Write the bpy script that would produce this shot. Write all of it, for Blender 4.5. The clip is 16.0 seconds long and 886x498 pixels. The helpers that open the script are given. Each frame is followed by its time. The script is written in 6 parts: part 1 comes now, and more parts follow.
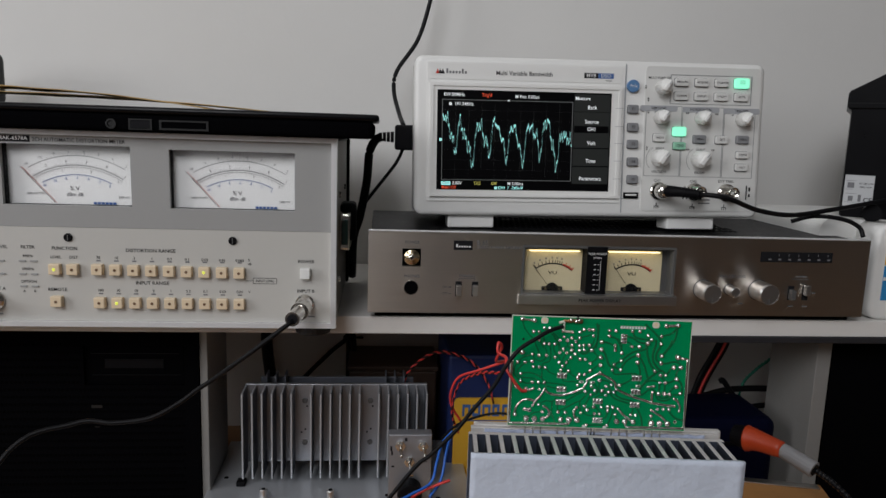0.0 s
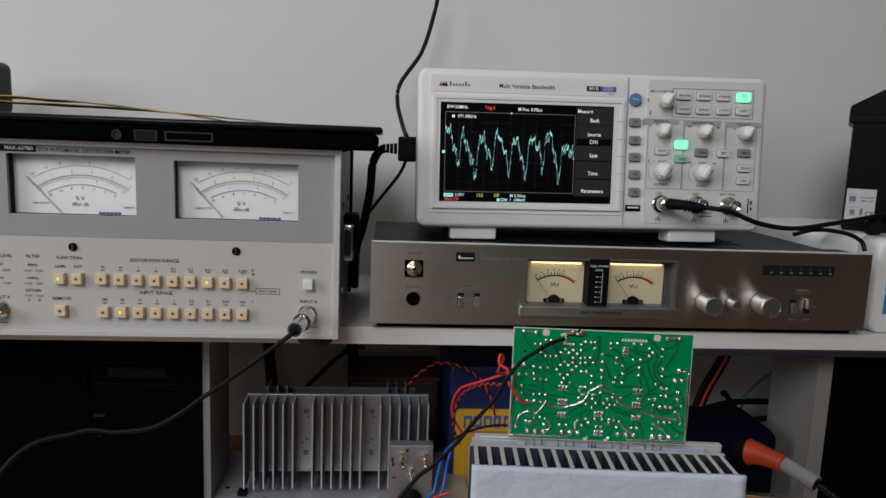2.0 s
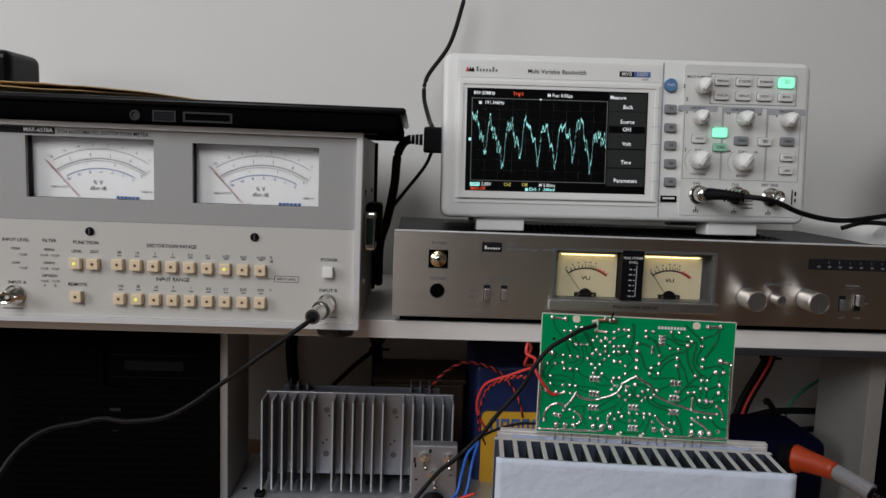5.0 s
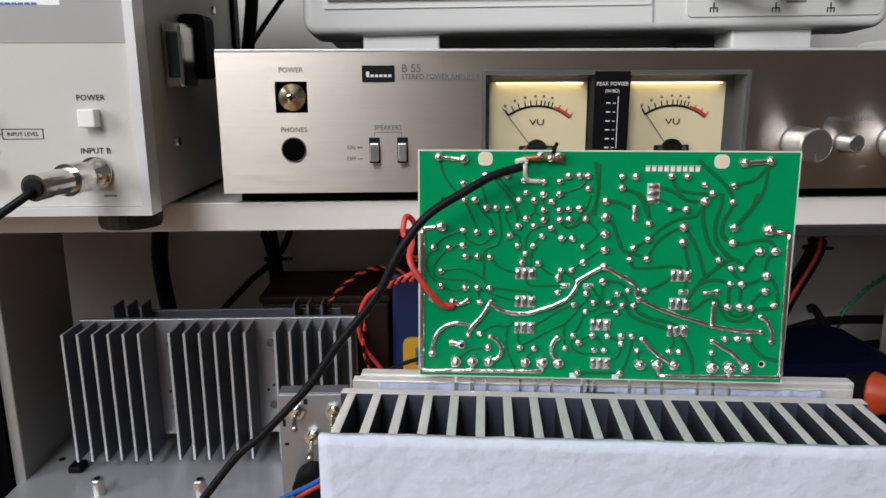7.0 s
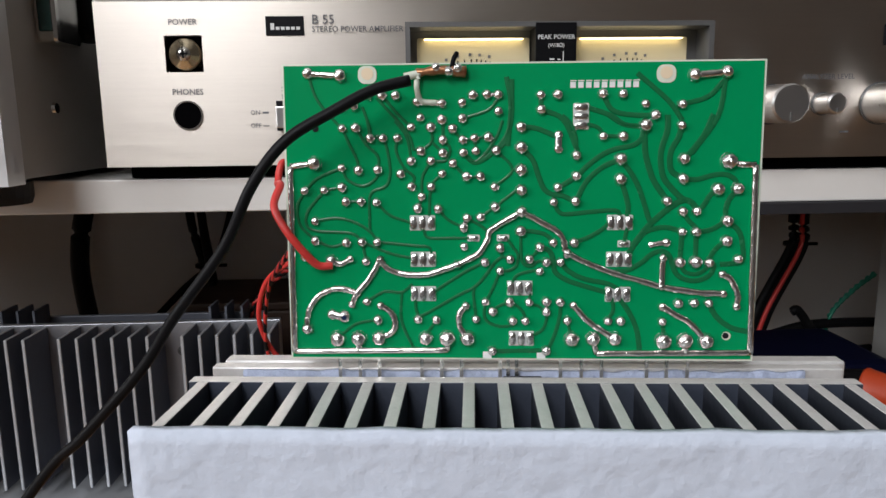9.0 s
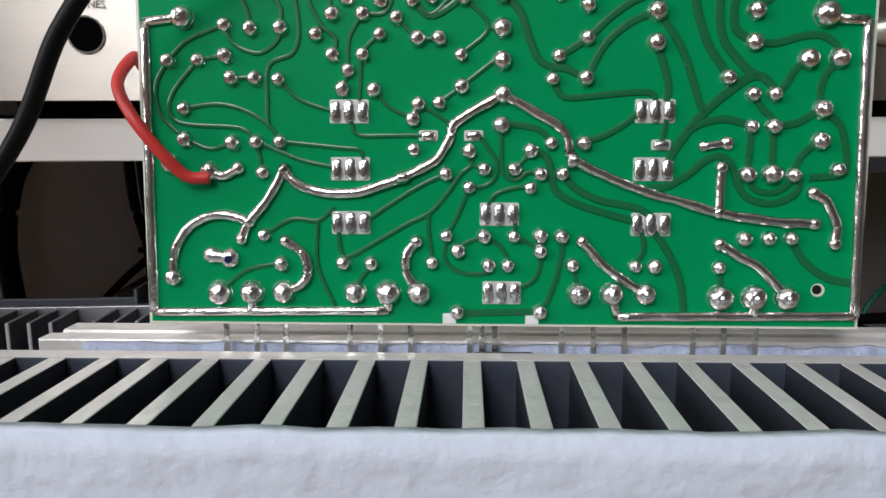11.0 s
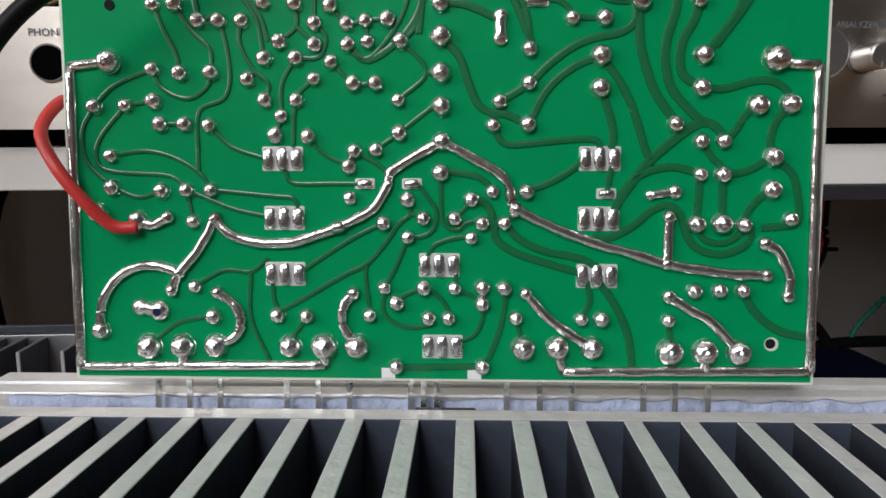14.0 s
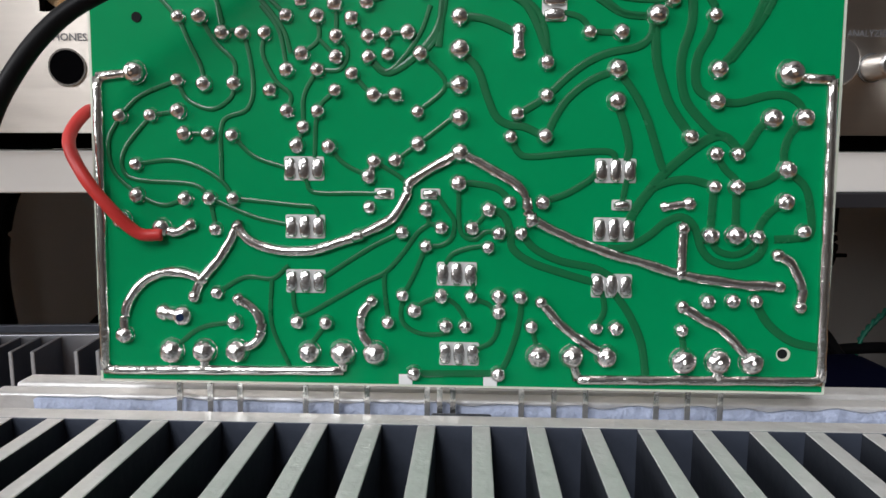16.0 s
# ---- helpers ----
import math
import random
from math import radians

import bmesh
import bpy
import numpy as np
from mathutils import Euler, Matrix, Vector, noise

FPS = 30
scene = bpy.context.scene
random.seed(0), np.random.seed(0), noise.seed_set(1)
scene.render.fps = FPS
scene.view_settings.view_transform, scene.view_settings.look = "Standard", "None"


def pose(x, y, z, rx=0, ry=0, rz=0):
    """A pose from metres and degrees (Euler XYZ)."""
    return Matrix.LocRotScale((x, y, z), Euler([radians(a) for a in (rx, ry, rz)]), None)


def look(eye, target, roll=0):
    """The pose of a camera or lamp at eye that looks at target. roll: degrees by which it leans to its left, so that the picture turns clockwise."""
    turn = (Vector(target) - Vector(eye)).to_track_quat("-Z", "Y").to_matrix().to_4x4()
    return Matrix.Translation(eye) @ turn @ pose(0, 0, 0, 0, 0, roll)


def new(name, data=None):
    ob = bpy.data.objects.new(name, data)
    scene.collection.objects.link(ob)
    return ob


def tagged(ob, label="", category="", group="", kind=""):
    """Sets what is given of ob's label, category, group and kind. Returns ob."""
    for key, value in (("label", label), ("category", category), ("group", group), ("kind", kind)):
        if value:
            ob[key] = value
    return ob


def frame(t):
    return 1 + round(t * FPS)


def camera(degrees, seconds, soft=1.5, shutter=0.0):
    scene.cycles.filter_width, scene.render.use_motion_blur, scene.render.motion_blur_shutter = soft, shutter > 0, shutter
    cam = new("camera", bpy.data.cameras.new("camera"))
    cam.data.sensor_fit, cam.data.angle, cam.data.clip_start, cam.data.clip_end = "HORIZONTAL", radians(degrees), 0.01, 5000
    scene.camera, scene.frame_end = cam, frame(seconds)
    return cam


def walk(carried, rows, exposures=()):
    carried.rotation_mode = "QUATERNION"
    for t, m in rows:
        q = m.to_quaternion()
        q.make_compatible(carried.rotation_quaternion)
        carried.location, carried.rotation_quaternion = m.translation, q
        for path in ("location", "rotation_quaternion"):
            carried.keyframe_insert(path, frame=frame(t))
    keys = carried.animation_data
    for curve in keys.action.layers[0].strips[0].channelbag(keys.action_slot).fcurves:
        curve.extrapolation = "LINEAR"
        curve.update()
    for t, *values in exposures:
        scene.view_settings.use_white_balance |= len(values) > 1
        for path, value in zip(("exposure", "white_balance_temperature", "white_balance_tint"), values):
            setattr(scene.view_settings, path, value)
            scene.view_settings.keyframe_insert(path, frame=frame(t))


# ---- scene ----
cam = camera(64.1, 16.0)
PATH = [
    (0, (-0.047, 0.089, 1.151), (0.135, 2.054, 0.824), 1.9),
    (0.5, (-0.046, 0.088, 1.15), (0.133, 2.054, 0.832), 2),
    (1, (-0.047, 0.088, 1.152), (0.138, 2.054, 0.836), 2.2),
    (1.5, (-0.046, 0.088, 1.152), (0.13, 2.057, 0.849), 2.2),
    (2, (-0.047, 0.087, 1.153), (0.127, 2.057, 0.852), 2.2),
    (2.5, (-0.048, 0.089, 1.152), (0.119, 2.057, 0.839), 2.1),
    (3, (-0.047, 0.088, 1.151), (0.11, 2.056, 0.832), 2.1),
    (5.3, (-0.036, 0.115, 1.115), (0.029, 2.102, 0.896), 1.7),
    (5.5, (-0.031, 0.132, 1.107), (0.039, 2.119, 0.896), 0.5),
    (6, (-0.008, 0.208, 1.062), (0.011, 2.187, 0.778), -0.9),
    (6.5, (0.014, 0.265, 1.049), (0.059, 2.229, 0.674), -0.4),
    (7, (0.0418, 0.3071, 1.0538), (0.1018, 2.2555, 0.6068), -0.24),
    (7.5, (0.0581, 0.3359, 1.0305), (0.1318, 2.3014, 0.6675), 0.93),
    (8, (0.065, 0.3458, 1.0224), (0.1408, 2.3128, 0.6684), 0.04),
    (8.5, (0.07, 0.346, 1.022), (0.17, 2.313, 0.674), -0.4),
    (9, (0.0719, 0.3497, 1.0199), (0.1634, 2.3165, 0.6686), -0.7),
    (9.2, (0.073, 0.354, 1.017), (0.161, 2.322, 0.672), -0.7),
    (11.3, (0.0864, 0.4109, 0.9905), (0.1991, 2.3839, 0.683), -0.22),
    (11.5, (0.0885, 0.4107, 0.9914), (0.2072, 2.3851, 0.6949), -0.4),
    (12, (0.0929, 0.4125, 0.9937), (0.2154, 2.3853, 0.6887), -0.37),
    (12.5, (0.0947, 0.411, 0.9975), (0.2377, 2.381, 0.6834), -0.23),
    (13, (0.0935, 0.4105, 0.9985), (0.2142, 2.3815, 0.6814), -0.45),
    (13.5, (0.0932, 0.4113, 0.9979), (0.2064, 2.3854, 0.698), -0.33),
    (14, (0.0936, 0.4137, 0.9969), (0.207, 2.3898, 0.7102), -0.24),
    (14.5, (0.0934, 0.4125, 0.997), (0.2034, 2.3902, 0.7206), -0.15),
    (15, (0.0931, 0.4124, 0.9962), (0.1999, 2.3893, 0.7125), -0.08),
    (15.5, (0.0916, 0.4116, 0.9971), (0.2121, 2.388, 0.7152), 0.16),
    (16, (0.0916, 0.4119, 0.9985), (0.1892, 2.3892, 0.7141), 0.14),
]
EXPOSURE = [(0, -0.64), (3, -0.64), (5.5, -0.45), (6.0, -0.06), (6.5, 0.07), (7, 0.20), (7.5, 0.11), (8, 0.04), (9, 0.05), (11.5, 0.07), (12.5, 0.14), (14, 0.02), (16, 0.07)]
walk(cam, [(t, look(eye, target, roll)) for t, eye, target, roll in PATH], EXPOSURE)

# ---- world, light ----
world = bpy.data.worlds.new("sky")
scene.world = world
world.use_nodes = True
wn = world.node_tree
sky = wn.nodes.new("ShaderNodeTexSky")
sky.sky_type = "NISHITA"
sky.sun_disc = False
sky.sun_elevation, sky.sun_rotation = radians(40), radians(200)
wn.nodes["Background"].inputs["Strength"].default_value = 0.1
wn.links.new(sky.outputs[0], wn.nodes["Background"].inputs[0])


def window_light(name, x, y, z, width, height, target, watts, colour):
    lamp = bpy.data.lights.new(name, "AREA")
    lamp.shape, lamp.size, lamp.size_y, lamp.energy, lamp.color = "RECTANGLE", width, height, watts, colour
    ob = new(name, lamp)
    ob.matrix_world = look((x, y, z), target)
    return ob


window_light("window_daylight", -0.70, -1.28, 2.45, 0.86, 1.04, (-0.45, 0.2, 1.2), 36, (0.95, 0.965, 1.0))
window_light("window_daylight", -1.78, -0.40, 1.75, 0.90, 1.10, (0.0, -0.1, 1.45), 25, (0.985, 0.975, 0.985))


# ---- materials ----
def mat(name, colour, rough=0.5, metal=0.0, vary=0.08, scale=40.0, bump=0.0, bump_scale=300.0, emit=0.0, spec=0.5, stretch=(1, 1, 1), coat=0.0, aniso=0.0):
    m = bpy.data.materials.new(name)
    m.use_nodes = True
    nt = m.node_tree
    p = nt.nodes["Principled BSDF"]
    p.inputs["Roughness"].default_value, p.inputs["Metallic"].default_value = rough, metal
    p.inputs["Specular IOR Level"].default_value = spec
    p.inputs["Coat Weight"].default_value = coat
    base = (*colour, 1.0)
    if aniso:
        along = nt.nodes.new("ShaderNodeCombineXYZ")
        along.inputs["Z"].default_value = 1.0
        nt.links.new(along.outputs[0], p.inputs["Tangent"])
        p.inputs["Anisotropic"].default_value = aniso
    co = nt.nodes.new("ShaderNodeTexCoord")
    mp = nt.nodes.new("ShaderNodeMapping")
    mp.inputs["Scale"].default_value = stretch
    nt.links.new(co.outputs["Object"], mp.inputs[0])
    if vary > 0:
        big = nt.nodes.new("ShaderNodeTexNoise")
        big.inputs["Scale"].default_value, big.inputs["Detail"].default_value = scale, 5
        fine = nt.nodes.new("ShaderNodeTexNoise")
        fine.inputs["Scale"].default_value, fine.inputs["Detail"].default_value = scale * 9, 3
        add = nt.nodes.new("ShaderNodeMath")
        add.operation = "ADD"
        half = nt.nodes.new("ShaderNodeMath")
        half.operation = "MULTIPLY"
        half.inputs[1].default_value = 0.5
        mix = nt.nodes.new("ShaderNodeMix")
        mix.data_type = "RGBA"
        mix.inputs["A"].default_value = (*[c * (1 - vary) for c in colour], 1)
        mix.inputs["B"].default_value = (*[min(1, c * (1 + vary)) for c in colour], 1)
        nt.links.new(mp.outputs[0], big.inputs["Vector"])
        nt.links.new(mp.outputs[0], fine.inputs["Vector"])
        nt.links.new(big.outputs["Fac"], add.inputs[0])
        nt.links.new(fine.outputs["Fac"], add.inputs[1])
        nt.links.new(add.outputs[0], half.inputs[0])
        nt.links.new(half.outputs[0], mix.inputs["Factor"])
        nt.links.new(mix.outputs["Result"], p.inputs["Base Color"])
        rr = nt.nodes.new("ShaderNodeMapRange")
        rr.inputs["To Min"].default_value, rr.inputs["To Max"].default_value = max(0.02, rough - 0.07), min(1, rough + 0.07)
        nt.links.new(big.outputs["Fac"], rr.inputs["Value"])
        nt.links.new(rr.outputs[0], p.inputs["Roughness"])
    else:
        p.inputs["Base Color"].default_value = base
    if bump > 0:
        bn = nt.nodes.new("ShaderNodeTexNoise")
        bn.inputs["Scale"].default_value, bn.inputs["Detail"].default_value = bump_scale, 4
        bp = nt.nodes.new("ShaderNodeBump")
        bp.inputs["Strength"].default_value, bp.inputs["Distance"].default_value = bump, 0.001
        nt.links.new(mp.outputs[0], bn.inputs["Vector"])
        nt.links.new(bn.outputs["Fac"], bp.inputs["Height"])
        nt.links.new(bp.outputs[0], p.inputs["Normal"])
    if emit > 0:
        p.inputs["Emission Color"].default_value = base
        p.inputs["Emission Strength"].default_value = emit
    return m


def glass(name, rough=0.02):
    m = bpy.data.materials.new(name)
    m.use_nodes = True
    nt = m.node_tree
    nt.nodes.remove(nt.nodes["Principled BSDF"])
    out = nt.nodes["Material Output"]
    clear, gloss, mix, fres = (nt.nodes.new("ShaderNodeBsdf" + k) if k in ("Transparent", "Glossy") else nt.nodes.new("ShaderNode" + k) for k in ("Transparent", "Glossy", "MixShader", "Fresnel"))
    gloss.inputs["Roughness"].default_value = rough
    fres.inputs["IOR"].default_value = 1.45
    nt.links.new(fres.outputs[0], mix.inputs[0])
    nt.links.new(clear.outputs[0], mix.inputs[1])
    nt.links.new(gloss.outputs[0], mix.inputs[2])
    nt.links.new(mix.outputs[0], out.inputs[0])
    return m


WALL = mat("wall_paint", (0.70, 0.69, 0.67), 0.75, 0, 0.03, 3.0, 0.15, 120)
# Paint of the unseen walls, kept dark to hold down fill light.
ROOM = mat("dim_room_paint", (0.165, 0.157, 0.153), 0.8, 0, 0.04, 3.0)
FLOORM = mat("floor_boards", (0.22, 0.13, 0.08), 0.5, 0, 0.2, 4.0)
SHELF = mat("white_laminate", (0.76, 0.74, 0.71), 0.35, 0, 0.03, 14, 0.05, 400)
# Laminate set far below the shelf's white to carry the shade beneath it.
PANELM = mat("shaded_panel_laminate", (0.23, 0.225, 0.215), 0.6, 0, 0.06, 14, 0.05, 300)
BLACK = mat("black_plastic", (0.004, 0.004, 0.005), 0.55, 0, 0.15, 60, 0.1, 900, spec=0.10)
BLACKG = mat("black_gloss", (0.008, 0.008, 0.01), 0.18, 0, 0.1, 60)
BLACKM = mat("black_steel", (0.006, 0.006, 0.007), 0.45, 0, 0.15, 60, 0.12, 1500, spec=0.2)
MATT = mat("matt_black_lacquer", (0.0025, 0.0025, 0.003), 0.8, 0, 0.2, 40, spec=0.0)
RUBBER = mat("black_rubber", (0.015, 0.015, 0.016), 0.6, 0, 0.2, 90)
CABLE = mat("cable_sheath", (0.006, 0.006, 0.007), 0.45, 0, 0.2, 80, spec=0.14)
DMFACE = mat("grey_enamel", (0.52, 0.51, 0.48), 0.5, 0, 0.02, 25, 0.04, 900)
DMUP = mat("darker_grey_enamel", (0.33, 0.33, 0.325), 0.5, 0, 0.02, 25, 0.04, 900)
ALU = mat("bright_aluminium", (0.86, 0.86, 0.87), 0.3, 0.4, 0.02, 30)
ALUD = mat("painted_steel", (0.42, 0.40, 0.37), 0.5, 0.2, 0.05, 50, 0.05, 900)
BRUSH = mat("brushed_aluminium", (0.61, 0.56, 0.505), 0.34, 1.0, 0.10, 22, 0.06, 500, stretch=(1, 1, 40), aniso=0.85)
SATIN = mat("satin_metal", (0.72, 0.71, 0.70), 0.3, 1.0, 0.05, 90)
CHROME = mat("nickel", (0.72, 0.70, 0.66), 0.15, 1.0, 0.06, 90)
SCOPE = mat("white_abs", (0.80, 0.80, 0.78), 0.42, 0, 0.015, 30, 0.08, 1800)
SCOPEP = mat("pale_grey_panel", (0.68, 0.68, 0.66), 0.45, 0, 0.015, 30, 0.06, 1800)
SCOPEG = mat("grey_band", (0.38, 0.39, 0.41), 0.45, 0, 0.02, 30)
KEYG = mat("grey_key", (0.235, 0.24, 0.25), 0.45, 0, 0.03, 60)
KEYW = mat("white_key", (0.70, 0.70, 0.68), 0.4, 0, 0.02, 60)
CREAM = mat("cream_key", (0.74, 0.60, 0.42), 0.4, 0, 0.04, 90)
INK = mat("dark_print", (0.012, 0.012, 0.014), 0.8, 0, 0.0, spec=0.1)
INKG = mat("grey_print", (0.16, 0.16, 0.17), 0.6, 0, 0.0)
INKB = mat("blue_print", (0.05, 0.13, 0.36), 0.6, 0, 0.0)
INKR = mat("red_print", (0.55, 0.05, 0.03), 0.6, 0, 0.0)
INKW = mat("white_print", (0.72, 0.72, 0.72), 0.6, 0, 0.0)
PAPER = mat("dial_paper", (0.88, 0.88, 0.87), 0.6, 0, 0.015, 30)
BENCH = mat("bench_wood", (0.34, 0.19, 0.085), 0.5, 0, 0.25, 9, 0.2, 120, stretch=(1, 6, 6))
CLEAR = glass("clear_cover")
WOODD = mat("dark_wood", (0.05, 0.026, 0.016), 0.55, 0, 0.25, 18, 0.2, 160, stretch=(1, 6, 6))


# ---- builders ----
def thing(name, m, label, category, group="", kind=""):
    ob = new(name)
    ob.empty_display_size = 0.01
    ob.matrix_world = m
    return tagged(ob, label, category, group, kind)


def finish(name, bm, material, smooth=False):
    me = bpy.data.meshes.new(name)
    bm.to_mesh(me)
    bm.free()
    me.materials.append(material)
    if smooth:
        for f in me.polygons:
            f.use_smooth = True
    return me


def part(name, bm, material, parent=None, label="", smooth=False):
    ob = new(name, finish(name, bm, material, smooth) if isinstance(bm, bmesh.types.BMesh) else bm)
    ob.parent = parent
    if label:
        ob["label"] = label
    return ob


def two_tone(me, material, test):
    """Give a second material to the faces of a mesh that pass a test on their normal."""
    me.materials.append(material)
    for f in me.polygons:
        if test(f.normal):
            f.material_index = 1
    return me


def again(name, ob, parent, m):
    o = new(name, ob.data)
    o.parent = parent
    o.matrix_local = m
    return o


def box(x0, y0, z0, x1, y1, z1, bevel=0.0, segments=2, bm=None):
    b = bmesh.new()
    bmesh.ops.create_cube(b, size=1, matrix=Matrix.Translation(((x0 + x1) / 2, (y0 + y1) / 2, (z0 + z1) / 2)) @ Matrix.Diagonal((abs(x1 - x0), abs(y1 - y0), abs(z1 - z0), 1)))
    if bevel:
        bmesh.ops.bevel(b, geom=b.edges[:], offset=bevel, segments=segments, profile=0.5, affect="EDGES")
    if bm is not None:
        merge(bm, b)
        return bm
    return b


def merge(bm, other):
    me = bpy.data.meshes.new("tmp")
    other.to_mesh(me)
    other.free()
    bm.from_mesh(me)
    bpy.data.meshes.remove(me)


def rounded(x0, z0, x1, z1, y0, y1, r, seg=6, bevel=0.0):
    """A slab in the x-z plane with rounded corners, from y0 back to y1."""
    b = bmesh.new()
    pts = []
    for cx, cz, a0 in ((x1 - r, z1 - r, 0), (x0 + r, z1 - r, 90), (x0 + r, z0 + r, 180), (x1 - r, z0 + r, 270)):
        for i in range(seg + 1):
            a = radians(a0 + 90 * i / seg)
            pts.append((cx + r * math.cos(a), cz + r * math.sin(a)))
    front = [b.verts.new((x, y0, z)) for x, z in pts]
    back = [b.verts.new((x, y1, z)) for x, z in pts]
    ff = b.faces.new(front)
    b.faces.new(back[::-1])
    n = len(pts)
    for i in range(n):
        b.faces.new((front[i], back[i], back[(i + 1) % n], front[(i + 1) % n]))
    bmesh.ops.recalc_face_normals(b, faces=b.faces)
    if bevel:
        bmesh.ops.bevel(b, geom=list(ff.edges), offset=bevel, segments=3, profile=0.5, affect="EDGES")
    return b


def plate_with_holes(x0, z0, x1, z1, y0, y1, holes):
    """A slab in the x-z plane with rectangular openings (x0, z0, x1, z1) right through it."""
    xs = sorted({x0, x1, *[h[0] for h in holes], *[h[2] for h in holes]})
    zs = sorted({z0, z1, *[h[1] for h in holes], *[h[3] for h in holes]})
    b = bmesh.new()
    solid = {}
    for i in range(len(xs) - 1):
        for j in range(len(zs) - 1):
            cx, cz = (xs[i] + xs[i + 1]) / 2, (zs[j] + zs[j + 1]) / 2
            solid[i, j] = not any(h[0] < cx < h[2] and h[1] < cz < h[3] for h in holes)
    vert = {}

    def v(i, j, y):
        if (i, j, y) not in vert:
            vert[i, j, y] = b.verts.new((xs[i], y, zs[j]))
        return vert[i, j, y]
    for (i, j), s in solid.items():
        if not s:
            continue
        b.faces.new((v(i, j, y0), v(i + 1, j, y0), v(i + 1, j + 1, y0), v(i, j + 1, y0)))
        b.faces.new((v(i, j + 1, y1), v(i + 1, j + 1, y1), v(i + 1, j, y1), v(i, j, y1)))
        for di, dj, a, c in ((-1, 0, (i, j + 1), (i, j)), (1, 0, (i + 1, j), (i + 1, j + 1)), (0, -1, (i, j), (i + 1, j)), (0, 1, (i + 1, j + 1), (i, j + 1))):
            if not solid.get((i + di, j + dj), False):
                b.faces.new((v(*a, y0), v(*a, y1), v(*c, y1), v(*c, y0)))
    bmesh.ops.recalc_face_normals(b, faces=b.faces)
    return b


def lathe(profile, seg=24, axis="Y", bm=None, at=(0, 0, 0)):
    """A turned body from (radius, length) pairs along an axis; y runs away from the viewer."""
    b = bmesh.new()
    rings = []
    for r, h in profile:
        ring = []
        for i in range(seg):
            a = 2 * math.pi * i / seg
            c, s = r * math.cos(a), r * math.sin(a)
            ring.append(b.verts.new({"Y": (c, h, s), "Z": (c, s, h), "X": (h, c, s)}[axis]))
        rings.append(ring)
    for p, q in zip(rings, rings[1:]):
        for i in range(seg):
            b.faces.new((p[i], p[(i + 1) % seg], q[(i + 1) % seg], q[i]))
    b.faces.new(rings[0][::-1])
    b.faces.new(rings[-1])
    bmesh.ops.recalc_face_normals(b, faces=b.faces)
    bmesh.ops.translate(b, verts=b.verts, vec=at)
    if bm is not None:
        merge(bm, b)
        return bm
    return b


def smooth_path(points, steps=8):
    p = [Vector(q) for q in points]
    p = [2 * p[0] - p[1], *p, 2 * p[-1] - p[-2]]
    out = []
    for i in range(1, len(p) - 2):
        for k in range(steps):
            t = k / steps
            out.append(0.5 * (2 * p[i] + (p[i + 1] - p[i - 1]) * t + (2 * p[i - 1] - 5 * p[i] + 4 * p[i + 1] - p[i + 2]) * t * t + (3 * p[i] - p[i - 1] - 3 * p[i + 1] + p[i + 2]) * t ** 3))
    out.append(p[-2])
    return out


def tube(points, radius, seg=10, steps=8, bm=None, rough=0.0, flat=1.0):
    """A round cord through the points; radius may be a number or one number per end. flat squashes it in y."""
    path = smooth_path(points, steps) if steps else [Vector(q) for q in points]
    b = bmesh.new()
    rings = []
    up = Vector((0, 0, 1))
    for i, q in enumerate(path):
        d = (path[min(i + 1, len(path) - 1)] - path[max(i - 1, 0)]).normalized()
        side = d.cross(up)
        if side.length < 0.2:
            side = d.cross(Vector((0, 1, 0)))
        side.normalize()
        top = side.cross(d)
        r = radius if not isinstance(radius, tuple) else radius[0] + (radius[1] - radius[0]) * i / (len(path) - 1)
        if rough:
            r *= 1 + rough * noise.noise(q * 400)
        ring = []
        for k in range(seg):
            a = 2 * math.pi * k / seg
            off = (side * math.cos(a) + top * math.sin(a)) * r
            off.y *= flat
            ring.append(b.verts.new(q + off))
        rings.append(ring)
    for p, q in zip(rings, rings[1:]):
        for k in range(seg):
            b.faces.new((p[k], p[(k + 1) % seg], q[(k + 1) % seg], q[k]))
    b.faces.new(rings[0][::-1])
    b.faces.new(rings[-1])
    bmesh.ops.recalc_face_normals(b, faces=b.faces)
    if bm is not None:
        merge(bm, b)
        return bm
    return b


def lettering(parent, text, x, z, size, material, y=-0.0003, align="CENTER", stretch=1.0, name="lettering", slant=0.0):
    """Flat printed words on a front face (the x-z plane)."""
    cu = bpy.data.curves.new("print", "FONT")
    cu.body, cu.size, cu.align_x, cu.align_y, cu.shear = text, size, align, "CENTER", slant
    cu.resolution_u = 2
    cu.offset = size * 0.008
    tmp = bpy.data.objects.new("print", cu)
    me = bpy.data.meshes.new_from_object(tmp)
    bpy.data.objects.remove(tmp)
    bpy.data.curves.remove(cu)
    me.transform(pose(0, 0, 0, 90, 0, 0) @ Matrix.Diagonal((stretch, 1, 1, 1)))
    me.materials.append(material)
    ob = new(name, me)
    ob.parent = parent
    ob.location = (x, y, z)
    return ob


def bars(rects, y0, y1):
    """Thin printed marks: (x0, z0, x1, z1) each."""
    b = bmesh.new()
    for x0, z0, x1, z1 in rects:
        box(x0, y0, z0, x1, y1, z1, bm=b)
    return b


